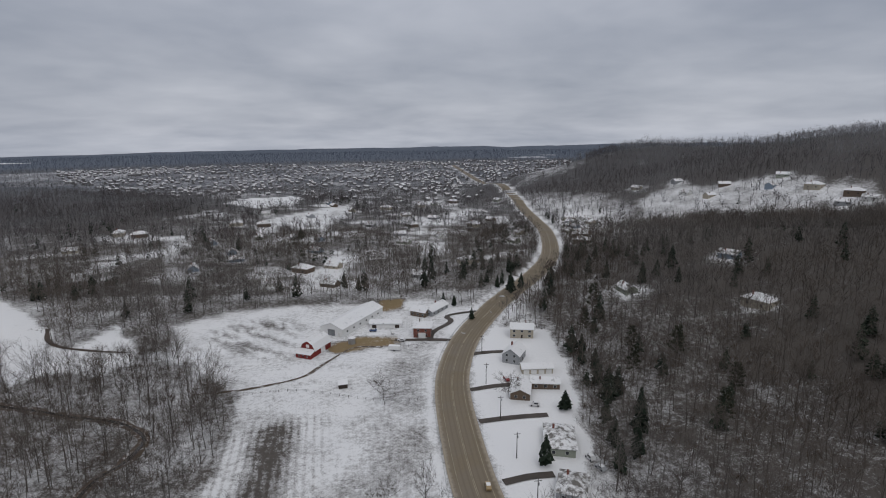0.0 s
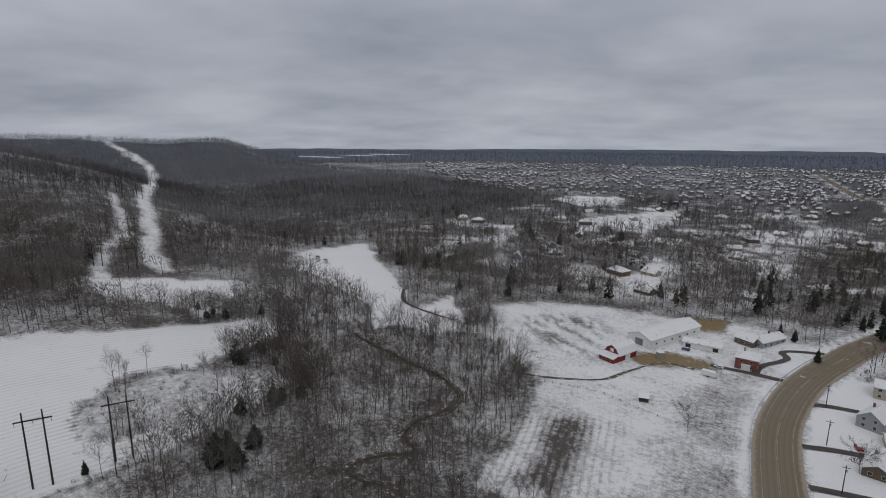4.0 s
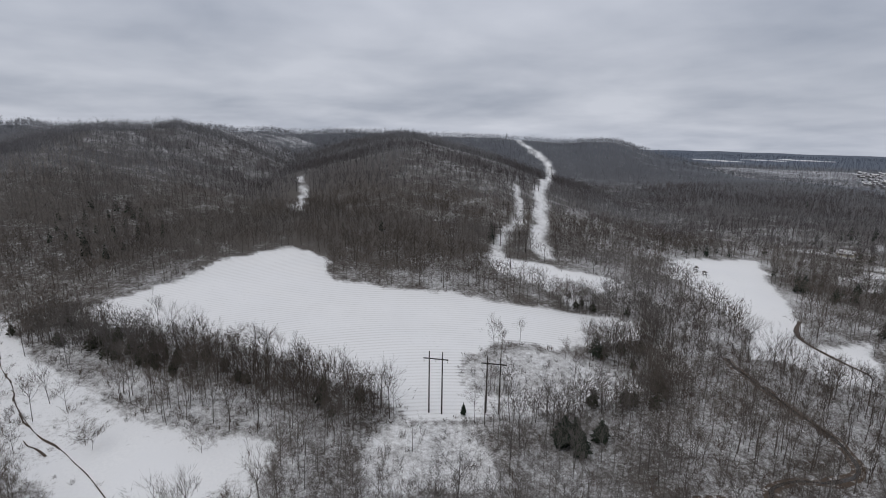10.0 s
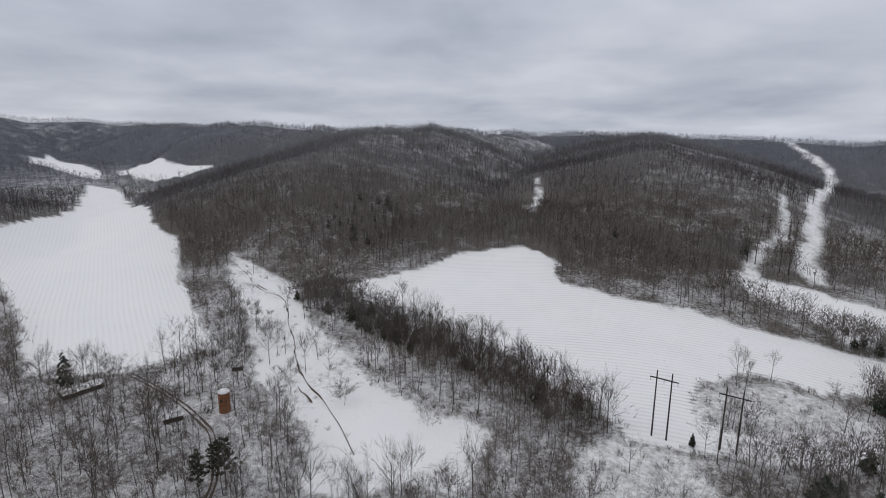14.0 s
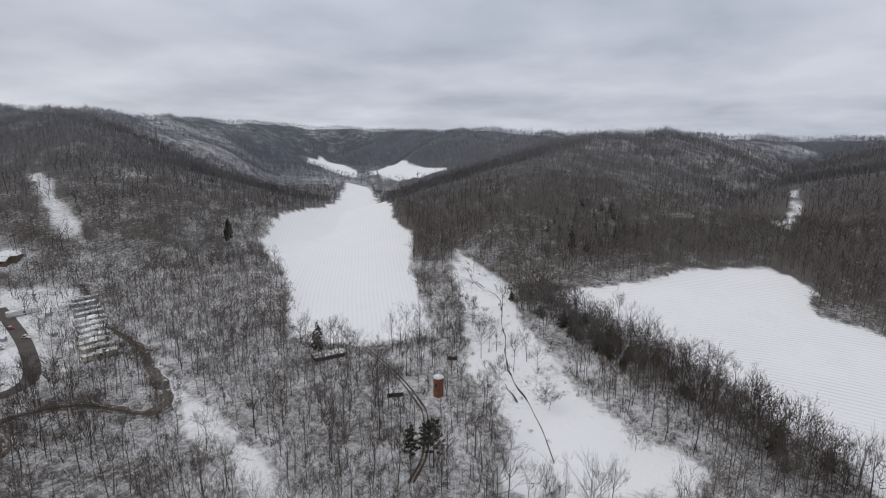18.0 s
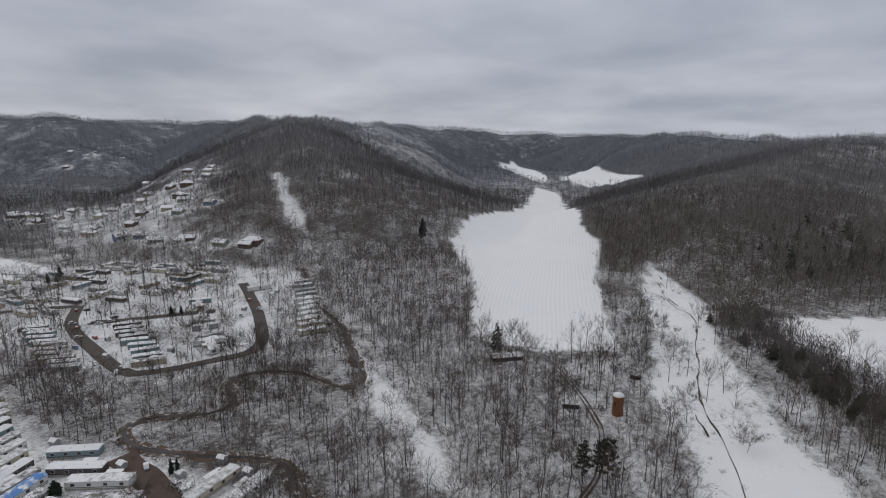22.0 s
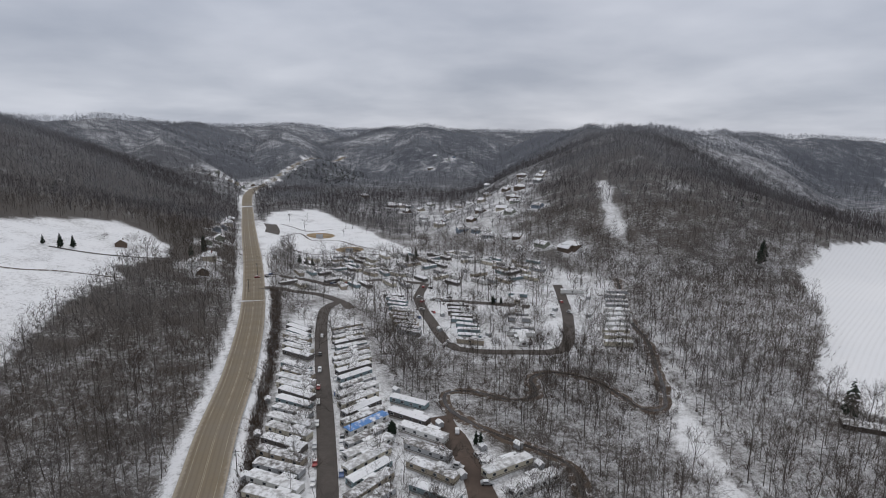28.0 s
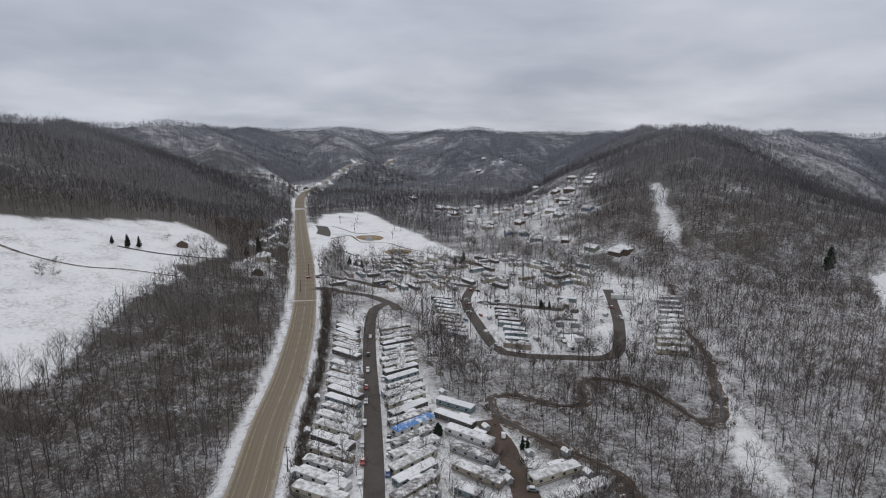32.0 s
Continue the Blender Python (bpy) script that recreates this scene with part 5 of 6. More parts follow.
for k, x, y, s in ((0, -150, -86, 1.0), (1, -146, -93, 0.95), (1, -153, -91, 0.9), (0, 92, 236, 0.9), (1, 100, 262, 1.0), (0, 118, 250, 1.05), (1, 84, 292, 1.0), (0, 96, 318, 1.1), (1, 128, 214, 1.0), (0, 110, 190, 0.9)):
    t = tree_model(PINE[k], "tall open pine with tufted green needles", JUNIPER, BARK, "pine", "needles")
    set_down(t, x, y, random.uniform(0, 360), 0.1).scale = (s, s, s)
t = tree_model(SPRUCE_NEAR[0], "dark rounded evergreen beside a driveway", NEEDLE, BARK, "conifer", "needles")
set_down(t, 54, 211, 0, 0.1).scale = (0.8, 0.8, 0.55)
t = tree_model(SPRUCE_NEAR[1], "round dark evergreen beside mobile homes", NEEDLE, BARK, "conifer", "needles")
set_down(t, -10, -203, 0, 0.1).scale = (0.85, 0.85, 0.42)
for x, y in ((-42, -190), (-43.5, -188)):
    t = tree_model(SPRUCE_NEAR[2], "narrow dark column-shaped evergreen beside the mud lane", NEEDLE, BARK, "conifer", "needles")
    set_down(t, x, y, 0, 0.1).scale = (0.42, 0.42, 0.55)


# ---- buildings ----
def window(parent, x, y, z, w, h, facing, sill=True):
    """A framed pane on a wall; facing: (1,0), (-1,0), (0,1) or (0,-1)."""
    fx, fy = facing
    bm = bmesh.new()
    if not sill:
        if fx:
            box(bm, x - 0.04, x + 0.04, y - w / 2, y + w / 2, z, z + h)
        else:
            box(bm, x - w / 2, x + w / 2, y - 0.04, y + 0.04, z, z + h)
        part("window", bm, GLASS, parent)
        return
    if fx:
        box(bm, x - 0.03, x + 0.05, y - w / 2 - 0.08, y + w / 2 + 0.08, z - 0.08, z + h + 0.08)
    else:
        box(bm, x - w / 2 - 0.08, x + w / 2 + 0.08, y - 0.03, y + 0.05, z - 0.08, z + h + 0.08)
    w_ob = part("window", bm, TRIM, parent)
    if fx:
        g = boxed(x + fx * 0.04 - 0.03, x + fx * 0.04 + 0.03, y - w / 2, y + w / 2, z, z + h)
    else:
        g = boxed(x - w / 2, x + w / 2, y + fy * 0.04 - 0.03, y + fy * 0.04 + 0.03, z, z + h)
    part("pane", g, GLASS, w_ob)


def door(parent, x, y, w, h, facing, mat, z=0.0, name="door"):
    fx, fy = facing
    if fx:
        return part(name, boxed(x - 0.05, x + 0.05, y - w / 2, y + w / 2, z, z + h), mat, parent)
    return part(name, boxed(x - w / 2, x + w / 2, y - 0.05, y + 0.05, z, z + h), mat, parent)


def gable(parent, w, l, eave, ridge, wall, roof, over=0.5, thick=0.28, x0=0.0, y0=0.0, base=0.0):
    """Walls with two gable ends and a two-sided roof; the ridge runs along y."""
    bm = prism(bmesh.new(), [(x0 - w / 2, base), (x0 + w / 2, base), (x0 + w / 2, eave), (x0, ridge), (x0 - w / 2, eave)], y0 - l / 2, y0 + l / 2)
    part("wall", bm, wall, parent)
    slope = (ridge - eave) / (w / 2)
    for sgn in (-1, 1):
        e = x0 + sgn * (w / 2 + over)
        ze = eave - slope * over + 0.05
        bm = prism(bmesh.new(), [(e, ze), (x0, ridge + 0.05), (x0, ridge + 0.05 + thick), (e, ze + thick)], y0 - l / 2 - over, y0 + l / 2 + over)
        part("roof", bm, roof, parent)


def hip_roof(parent, w, l, eave, rise, roof, over=0.6, x0=0.0, y0=0.0):
    bm = bmesh.new()
    W, L = w / 2 + over, l / 2 + over
    k = max(0.0, L - W)
    lo = [bm.verts.new((x0 + sx * W, y0 + sy * L, eave)) for sx, sy in ((-1, -1), (1, -1), (1, 1), (-1, 1))]
    mid = [bm.verts.new((x0 + sx * W, y0 + sy * L, eave + 0.25)) for sx, sy in ((-1, -1), (1, -1), (1, 1), (-1, 1))]
    a, b = bm.verts.new((x0, y0 - k, eave + rise)), bm.verts.new((x0, y0 + k + 0.01, eave + rise))
    bm.faces.new(lo[::-1])
    for i in range(4):
        bm.faces.new((lo[i], lo[(i + 1) % 4], mid[(i + 1) % 4], mid[i]))
    bm.faces.new((mid[0], mid[1], a))
    bm.faces.new((mid[1], mid[2], b, a))
    bm.faces.new((mid[2], mid[3], b))
    bm.faces.new((mid[3], mid[0], a, b))
    part("roof", bm, roof, parent)


SIDINGS = [plain("siding_" + n, c, vary=0.10, scale=2.0) for n, c in (("tan", (0.40, 0.36, 0.29)), ("grey", (0.30, 0.31, 0.32)), ("white", (0.62, 0.62, 0.60)), ("brown", (0.13, 0.095, 0.07)), ("sage", (0.27, 0.29, 0.24)), ("blue", (0.22, 0.27, 0.33)))]


def house(label, w, l, eave, ridge, wall, roof, chimney=True, hip=False, storeys=1, garage=False, category="house", group="houses", name="house", fine=True):
    top = thing(name, label, category, group)
    if hip:
        part("wall", boxed(-w / 2, w / 2, -l / 2, l / 2, -0.4 if fine else -2.5, eave), wall, top)
        hip_roof(top, w, l, eave, ridge - eave, roof)
    else:
        gable(top, w, l, eave, ridge, wall, roof, base=-0.4 if fine else -2.5)
    n = (3 if l < 14 else 4) if fine else 2
    for s in range(storeys):
        z = 0.9 + 2.7 * s
        for k in range(n):
            y = -l / 2 + l * (k + 0.5) / n
            if not (fine and s == 0 and k == 1):
                window(top, w / 2, y, z, 1.3, 1.2, (1, 0), fine)
            window(top, -w / 2, y, z, 1.3, 1.2, (-1, 0), fine)
        window(top, -w * 0.22, -l / 2, z, 1.1, 1.2, (0, -1), fine)
        if fine:
            window(top, w * 0.22, -l / 2, z, 1.1, 1.2, (0, -1))
            window(top, 0, l / 2, z, 1.2, 1.2, (0, 1))
    door(top, w / 2, -l / 2 + l * 1.5 / (3 if l < 14 else 4), 1.0, 2.05, (1, 0), DARK_WOOD)
    if chimney:
        bm = boxed(-w * 0.2 - 0.4, -w * 0.2 + 0.4, l * 0.18 - 0.3, l * 0.18 + 0.3, eave, ridge + 0.9)
        part("chimney", bm, BRICK, top)
    if garage:
        gx, gl = w / 2 + 3.2, 7.0
        part("garage_wall", boxed(w / 2 - 0.02, w / 2 + 6.4, -l / 2, -l / 2 + gl, -0.4, 2.7), wall, top)
        hip_roof(top, 6.4, gl, 2.7, 1.5, roof, 0.5, gx, -l / 2 + gl / 2)
        door(top, gx, -l / 2, 4.6, 2.2, (0, -1), TRIM, name="garage_door")
    return top


def farm():
    # long pole shed
    t = thing("pole_shed", "long white metal shed with a snow-covered gable roof", "shed")
    gable(t, 15.5, 46, 4.6, 7.6, WHITE_PAINT, ROOF_METAL, 0.5)
    for k in range(9):
        part("roof_rib", boxed(-7.9, 7.9, -20 + k * 5 - 0.06, -20 + k * 5 + 0.06, 4.40, 4.52), STEEL, t)
    door(t, 0, -23, 5.0, 3.8, (0, -1), plain("shed_door", (0.22, 0.23, 0.24)), name="sliding_door")
    door(t, 5.4, -23, 1.0, 2.1, (0, -1), TRIM)
    for k in range(6):
        window(t, 7.75, -18 + k * 7, 1.6, 1.4, 1.0, (1, 0))
    set_down(t, -52, 324, -25)
    # red barn with a broken-pitch roof and a lean-to
    t = thing("barn", "red timber barn with snowy gambrel roof and lean-to", "barn")
    w, l = 9.0, 15.0
    prof = [(-w / 2, -0.3), (w / 2, -0.3), (w / 2, 3.6), (w * 0.32, 6.4), (0, 8.0), (-w * 0.32, 6.4), (-w / 2, 3.6)]
    part("wall", prism(bmesh.new(), prof, -l / 2, l / 2), RED_PAINT, t)
    pts = [(-w / 2 - 0.5, 3.1), (-w * 0.33, 6.45), (0, 8.05), (w * 0.33, 6.45), (w / 2 + 0.5, 3.1)]
    for a, b in zip(pts, pts[1:]):
        part("roof", prism(bmesh.new(), [a, b, (b[0], b[1] + 0.25), (a[0], a[1] + 0.25)], -l / 2 - 0.5, l / 2 + 0.5), ROOF_SNOW, t)
    part("lean_to_wall", boxed(-w / 2, w / 2, -l / 2 - 4.5, -l / 2 - 0.02, -0.3, 2.5), RED_PAINT, t)
    part("lean_to_roof", prism(bmesh.new(), [(0, 2.5), (0, 2.75), (5.0, 3.9), (5.0, 3.65)], -w / 2 - 0.4, w / 2 + 0.4), ROOF_SNOW, t).matrix_basis = pose(0, -l / 2 - 5.0, 0, 0, 0, 90)
    for k in (-1, 0, 1):
        window(t, k * 2.4, -l / 2 - 4.5, 0.9, 0.8, 0.9, (0, -1))
    part("loft_door", boxed(-1.0, 1.0, -l / 2 - 0.08, -l / 2, 4.4, 6.2), WHITE_PAINT, t)
    part("barn_door", boxed(w / 2, w / 2 + 0.08, -2, 2, 0, 3.0), WHITE_PAINT, t)
    set_down(t, -66, 281, -22)
    t = thing("open_shed", "low white-roofed shed beside the farmyard", "shed")
    gable(t, 7.5, 19, 3.0, 4.2, WHITE_PAINT, ROOF_SNOW, 0.6)
    # dark panels stand in for the shade inside the open bays
    for k in (0, 3):
        door(t, -3.78, -7 + k * 4.6, 2.6, 2.2, (-1, 0), DARK_WOOD, name="bay_opening")
    set_down(t, -31, 318, 90)
    t = house("square red brick farmhouse with snowy hip roof", 10, 10.5, 5.6, 8.0, BRICK, ROOF_SNOW, True, True, 2)
    part("porch", boxed(-2.0, 2.0, -6.8, -5.2, 0, 2.9), WHITE_PAINT, t, "white entrance porch")
    set_down(t, -8, 302, -4)
    t = house("dark low house with snowy gable roof", 8.5, 20, 3.1, 5.2, SIDINGS[1], ROOF_SNOW, True)
    set_down(t, -1, 343, -32)
    t = house("small dark cottage with snowy roof", 8, 11, 3.4, 6.0, SIDINGS[3], ROOF_SNOW, False)
    set_down(t, -10, 337, 60)
    t = thing("field_shelter", "small weathered animal shelter with a snowy roof", "shed")
    part("wall", prism(bmesh.new(), [(-1.6, -0.2), (1.6, -0.2), (1.6, 2.0), (-1.6, 2.6)], -2, 2), DARK_WOOD, t)
    part("roof", prism(bmesh.new(), [(-2.0, 2.72), (2.0, 1.97), (2.0, 2.2), (-2.0, 2.95)], -2.3, 2.3), SNOW, t)
    # a dark slab on the wall imitates the shaded entrance
    part("opening", boxed(-0.8, 0.8, -2.04, -1.98, 0, 1.7), DARK_WOOD, t)
    set_down(t, -44, 236, -75)
    t = thing("grain_bin", "short galvanised grain bin with a snowy cone top", "grain bin")
    part("drum", tube(bmesh.new(), (0, 0, -0.2), (0, 0, 3.4), 2.0, 2.0, 18), STEEL, t)
    part("lid", tube(bmesh.new(), (0, 0, 3.4), (0, 0, 4.6), 2.15, 0.25, 18), SNOW, t)
    set_down(t, -48, 291)
    t = thing("travel_trailer", "white parked camping trailer in the snow", "trailer")
    part("body", boxed(-1.2, 1.2, -3.2, 3.2, 0.6, 2.9, 0.15), WHITE_PAINT, t)
    part("snow", boxed(-1.1, 1.1, -3.1, 3.1, 2.9, 3.05, 0.05), SNOW, t)
    for sx in (-1.15, 1.15):
        part("wheel", tube(bmesh.new(), (sx - 0.1, 0, 0.35), (sx + 0.1, 0, 0.35), 0.35, 0.35, 12), TYRE, t)
    part("pane", boxed(1.2, 1.22, -1.6, 0.4, 1.6, 2.3), GLASS, t)
    part("hitch", boxed(-0.1, 0.1, -4.4, -3.2, 0.5, 0.65), STEEL, t)
    set_down(t, -23, 279, 80)


farm()


def roadside_homes():
    spec = (("tan two-storey house with snowy roof", 8.5, 13, 5.4, 7.6, 0, ROOF_SNOW, 2, False, 49, 296, -98),
            ("grey gabled house with snowy roof", 9.0, 12, 4.6, 7.8, 1, ROOF_SNOW, 2, False, 40, 264, -25),
            ("low dark-brown house with snowy roof", 8.5, 15, 3.0, 5.0, 3, ROOF_SNOW, 1, False, 38, 228, -12),
            ("low side wing with snow-covered roof", 7.5, 13, 2.9, 4.3, 3, ROOF_SNOW, 1, False, 50, 234, 84),
            ("sage bungalow with a patchy snowy hip roof", 11, 17, 3.1, 5.4, 4, ROOF_PART, 1, True, 46, 186, -10),
            ("small grey house among bare trees", 9, 12, 3.1, 5.4, 1, ROOF_PART, 1, True, 44, 158, -20))
    for label, w, l, e, r, c, roof, st, hip, x, y, a in spec:
        set_down(house(label, w, l, e, r, SIDINGS[c], roof, True, hip, st), x, y, a)
    t = thing("garage", "three-bay garage with white doors and snowy roof", "garage")
    gable(t, 7.0, 15, 2.8, 4.2, SIDINGS[0], ROOF_SNOW, 0.5)
    for k in range(4):
        door(t, -3.52, -5.5 + k * 3.7, 2.7, 2.2, (-1, 0), WHITE_PAINT, name="garage_door")
    set_down(t, 49, 250, 92)
    for a, b in (((15, 231), (38, 236)), ((17, 203), (46, 207)), ((22, 163), (40, 167)), ((16, 270), (36, 274)), ((10, 290), (-24, 294))):
        mid = ((a[0] + b[0]) / 2, (a[1] + b[1]) / 2 + 0.8)
        ribbon("driveway", [a, mid, b], 3.4, LANE, 0.24, "dark cleared driveway across snowy lawn", "driveway", step=3, columns=(-1, 0, 1))


roadside_homes()
ribbon("farm_drive", [(-4, 291), (-2, 304), (9, 320), (7, 331), (26, 337)], 3.6, LANE, 0.22, "dark wet drive looping past the farmhouse", "driveway", step=3, columns=(-1, 0, 1))
ribbon("farm_track", [(-30, 284), (-46, 284), (-58, 262), (-66, 246), (-88, 235), (-112, 230)], 1.7, BANK, 0.16, "muddy farm track with snow left on it", "track", step=3, columns=(-1, 0, 1), wobble=0.4)


def scattered_homes():
    models = [house("low house with snow-covered gable roof among trees", 8.5, 13.5, 2.9, 5.6, SIDINGS[k], (ROOF_SNOW, ROOF_SNOW, ROOF_PART)[k % 3], True, fine=False) for k in range(6)]
    models += [house("large house with snow-covered hip roof", 11, 16, 4.0, 7.4, SIDINGS[k], ROOF_SNOW, True, True, 1, fine=False) for k in (0, 3)]
    spots = HOMES
    used = set()
    for n, (x, y, a) in enumerate(spots):
        k = n % len(models)
        m = pose(x, y, gz(x, y), 0, 0, a)
        if k in used:
            copy_thing(models[k], m)
        else:
            models[k].matrix_basis = m
            used.add(k)


scattered_homes()


def town():
    """The far town: more roofs than can be counted, joined."""
    rng = np.random.default_rng(77)
    a = radians(18)
    u, v = np.meshgrid(np.arange(-2600, 2600, 17.0), np.arange(-2600, 2600, 31.0))
    u = u.ravel() + rng.uniform(-3, 3, u.size) + 12 * np.sin(v.ravel() * 0.006)
    v = v.ravel() + np.where(np.round(v.ravel() / 31) % 2 == 0, 5.5, -5.5) + rng.uniform(-2.5, 2.5, v.size) + 16 * np.sin(u * 0.007)
    x, y = u * math.cos(a) - v * math.sin(a), u * math.sin(a) + v * math.cos(a)
    away = np.hypot(x, y)
    keep = (away > 900) & (away < 2350) & (inside(x, y, TOWN) < 0) & (rng.random(x.shape) < 0.50) & (height(x, y) < 18) & (value_noise(x, y, 80, 21) > 0.34)
    for ground_name in ("playing_field", "school_yard"):
        keep &= inside(x, y, FIELDS[ground_name]) > 5
    keep &= near_line(x, y, ROAD_LINE)[0] > 20
    x, y = x[keep], y[keep]
    n = len(x)
    w, l = rng.uniform(5, 7.5, n), rng.uniform(7, 10.5, n)
    big = rng.random(n) < 0.012
    w, l = np.where(big, w * 3.5, w), np.where(big, l * 3.5, l)
    e = np.where(big, 6.0, rng.uniform(2.8, 5.0, n))
    r = e + np.where(big, 0.6, rng.uniform(1.8, 2.8, n))
    turn = a + np.where(rng.random(n) < 0.5, 0, math.pi / 2)
    z = ground(x, y)
    prof = [(-0.5, 0), (0.5, 0), (0.5, 1), (0.0, 2), (-0.5, 1)]
    V = np.zeros((n, 10, 3))
    for k, (px, pz) in enumerate(prof * 2):
        sy = -0.5 if k < 5 else 0.5
        hx, hy = px * w, sy * l
        V[:, k, 0] = x + hx * np.cos(turn) - hy * np.sin(turn)
        V[:, k, 1] = y + hx * np.sin(turn) + hy * np.cos(turn)
        V[:, k, 2] = z + (0 if pz == 0 else e if pz == 1 else r)
    tri = np.array([(0, 1, 2), (0, 2, 4), (2, 3, 4), (6, 5, 7), (7, 5, 9), (8, 7, 9), (1, 6, 7), (1, 7, 2), (5, 0, 4), (5, 4, 9), (2, 7, 8), (2, 8, 3), (3, 8, 9), (3, 9, 4)])
    slot = np.array([0] * 10 + [1] * 4)
    F = (tri[None] + (np.arange(n) * 10)[:, None, None]).reshape(-1, 3)
    me = mesh_from("town_houses", V.reshape(-1, 3), F, [plain("far_walls", (0.16, 0.155, 0.16), vary=0.5, scale=0.05), ROOF_TOWN], None, np.tile(slot, n))
    tagged(new("town_houses", me), "many small snow-roofed houses of a distant town", "houses", kind="stuff")


town()


# ---- mobile homes ----
def mobile_home(label, l, w, wall, roof, deck=True, fine=True):
    t = thing("mobile_home", label, "mobile home", "mobile homes in the park")
    part("skirting", boxed(-w / 2 + 0.08, w / 2 - 0.08, -l / 2 + 0.08, l / 2 - 0.08, -0.3, 0.75), CONCRETE, t)
    part("body", boxed(-w / 2, w / 2, -l / 2, l / 2, 0.7, 3.15, 0.05), wall, t)
    part("roof", prism(bmesh.new(), [(-w / 2 - 0.15, 3.1), (w / 2 + 0.15, 3.1), (w / 2 + 0.15, 3.24), (0, 3.62), (-w / 2 - 0.15, 3.24)], -l / 2 - 0.12, l / 2 + 0.12), roof, t)
    n = 4 if fine else 1
    for k in range(n):
        y = -l / 2 + l * (k + 0.5) / n
        window(t, w / 2, y, 1.55, 1.3, 1.0, (1, 0), fine)
        if k != 2:
            window(t, -w / 2, y, 1.55, 1.1, 1.0, (-1, 0), fine)
    window(t, 0, -l / 2, 1.5, 2.0, 1.1, (0, -1), fine)
    door(t, -w / 2, -l / 2 + l * 0.62, 0.95, 2.0, (-1, 0), DARK_WOOD, 0.8)
    if fine:
        part("trim_band", boxed(-w / 2 - 0.03, w / 2 + 0.03, -l / 2 - 0.03, l / 2 + 0.03, 0.98, 1.18), DARK_WOOD, t)
    if deck and not fine:
        part("porch_roof", boxed(-w / 2 - 2.5, -w / 2 - 0.02, l * 0.0, l * 0.26, 2.9, 3.08), SNOW, t)
    elif deck:
        part("porch_deck", boxed(-w / 2 - 2.2, -w / 2 - 0.02, l * 0.02, l * 0.24, 0.55, 0.75), DARK_WOOD, t)
        part("porch_roof", boxed(-w / 2 - 2.5, -w / 2 - 0.02, l * 0.0, l * 0.26, 2.9, 3.08), SNOW, t)
        for y in (l * 0.01, l * 0.25):
            part("post", boxed(-w / 2 - 2.4, -w / 2 - 2.28, y - 0.06, y + 0.06, -0.3, 2.9), TRIM, t)
    if fine:
        part("vent", tube(bmesh.new(), (0.5, l * 0.2, 3.3), (0.5, l * 0.2, 3.95), 0.12, 0.12, 6), STEEL, t)
    return t


def car_model(label, paint, van=False, truck=False):
    t = thing("car", label, "car", "parked cars")
    h = 1.9 if van else 1.5
    side = [(-2.2, 0.35), (2.2, 0.35), (2.25, 0.8), (1.2, 0.95), (0.55 if not truck else 0.9, h - 0.05), (-1.4 if not truck else -0.2, h), (-2.0 if not truck else -0.35, 0.98), (-2.25, 0.95)]
    bm = prism(bmesh.new(), [(a, b) for a, b in side], -0.86, 0.86)
    part("body", bm, paint, t).matrix_basis = pose(0, 0, 0, 0, 0, 90)
    part("windscreen", boxed(-0.72, 0.72, 0.62, 0.78, 1.0, h - 0.12), GLASS, t)
    for sx in (-0.87, 0.85):
        part("side_glass", boxed(sx, sx + 0.02, -1.3 if not truck else -0.1, 0.5, 1.02, h - 0.15), GLASS, t)
        for sy in (-1.35, 1.4):
            part("wheel", tube(bmesh.new(), (sx - 0.08, sy, 0.34), (sx + 0.1, sy, 0.34), 0.34, 0.34, 12), TYRE, t)
    part("snow", boxed(-0.7, 0.7, -1.3 if not truck else -0.2, 0.45, h, h + 0.1, 0.04), SNOW, t, "snow on the roof")
    return t


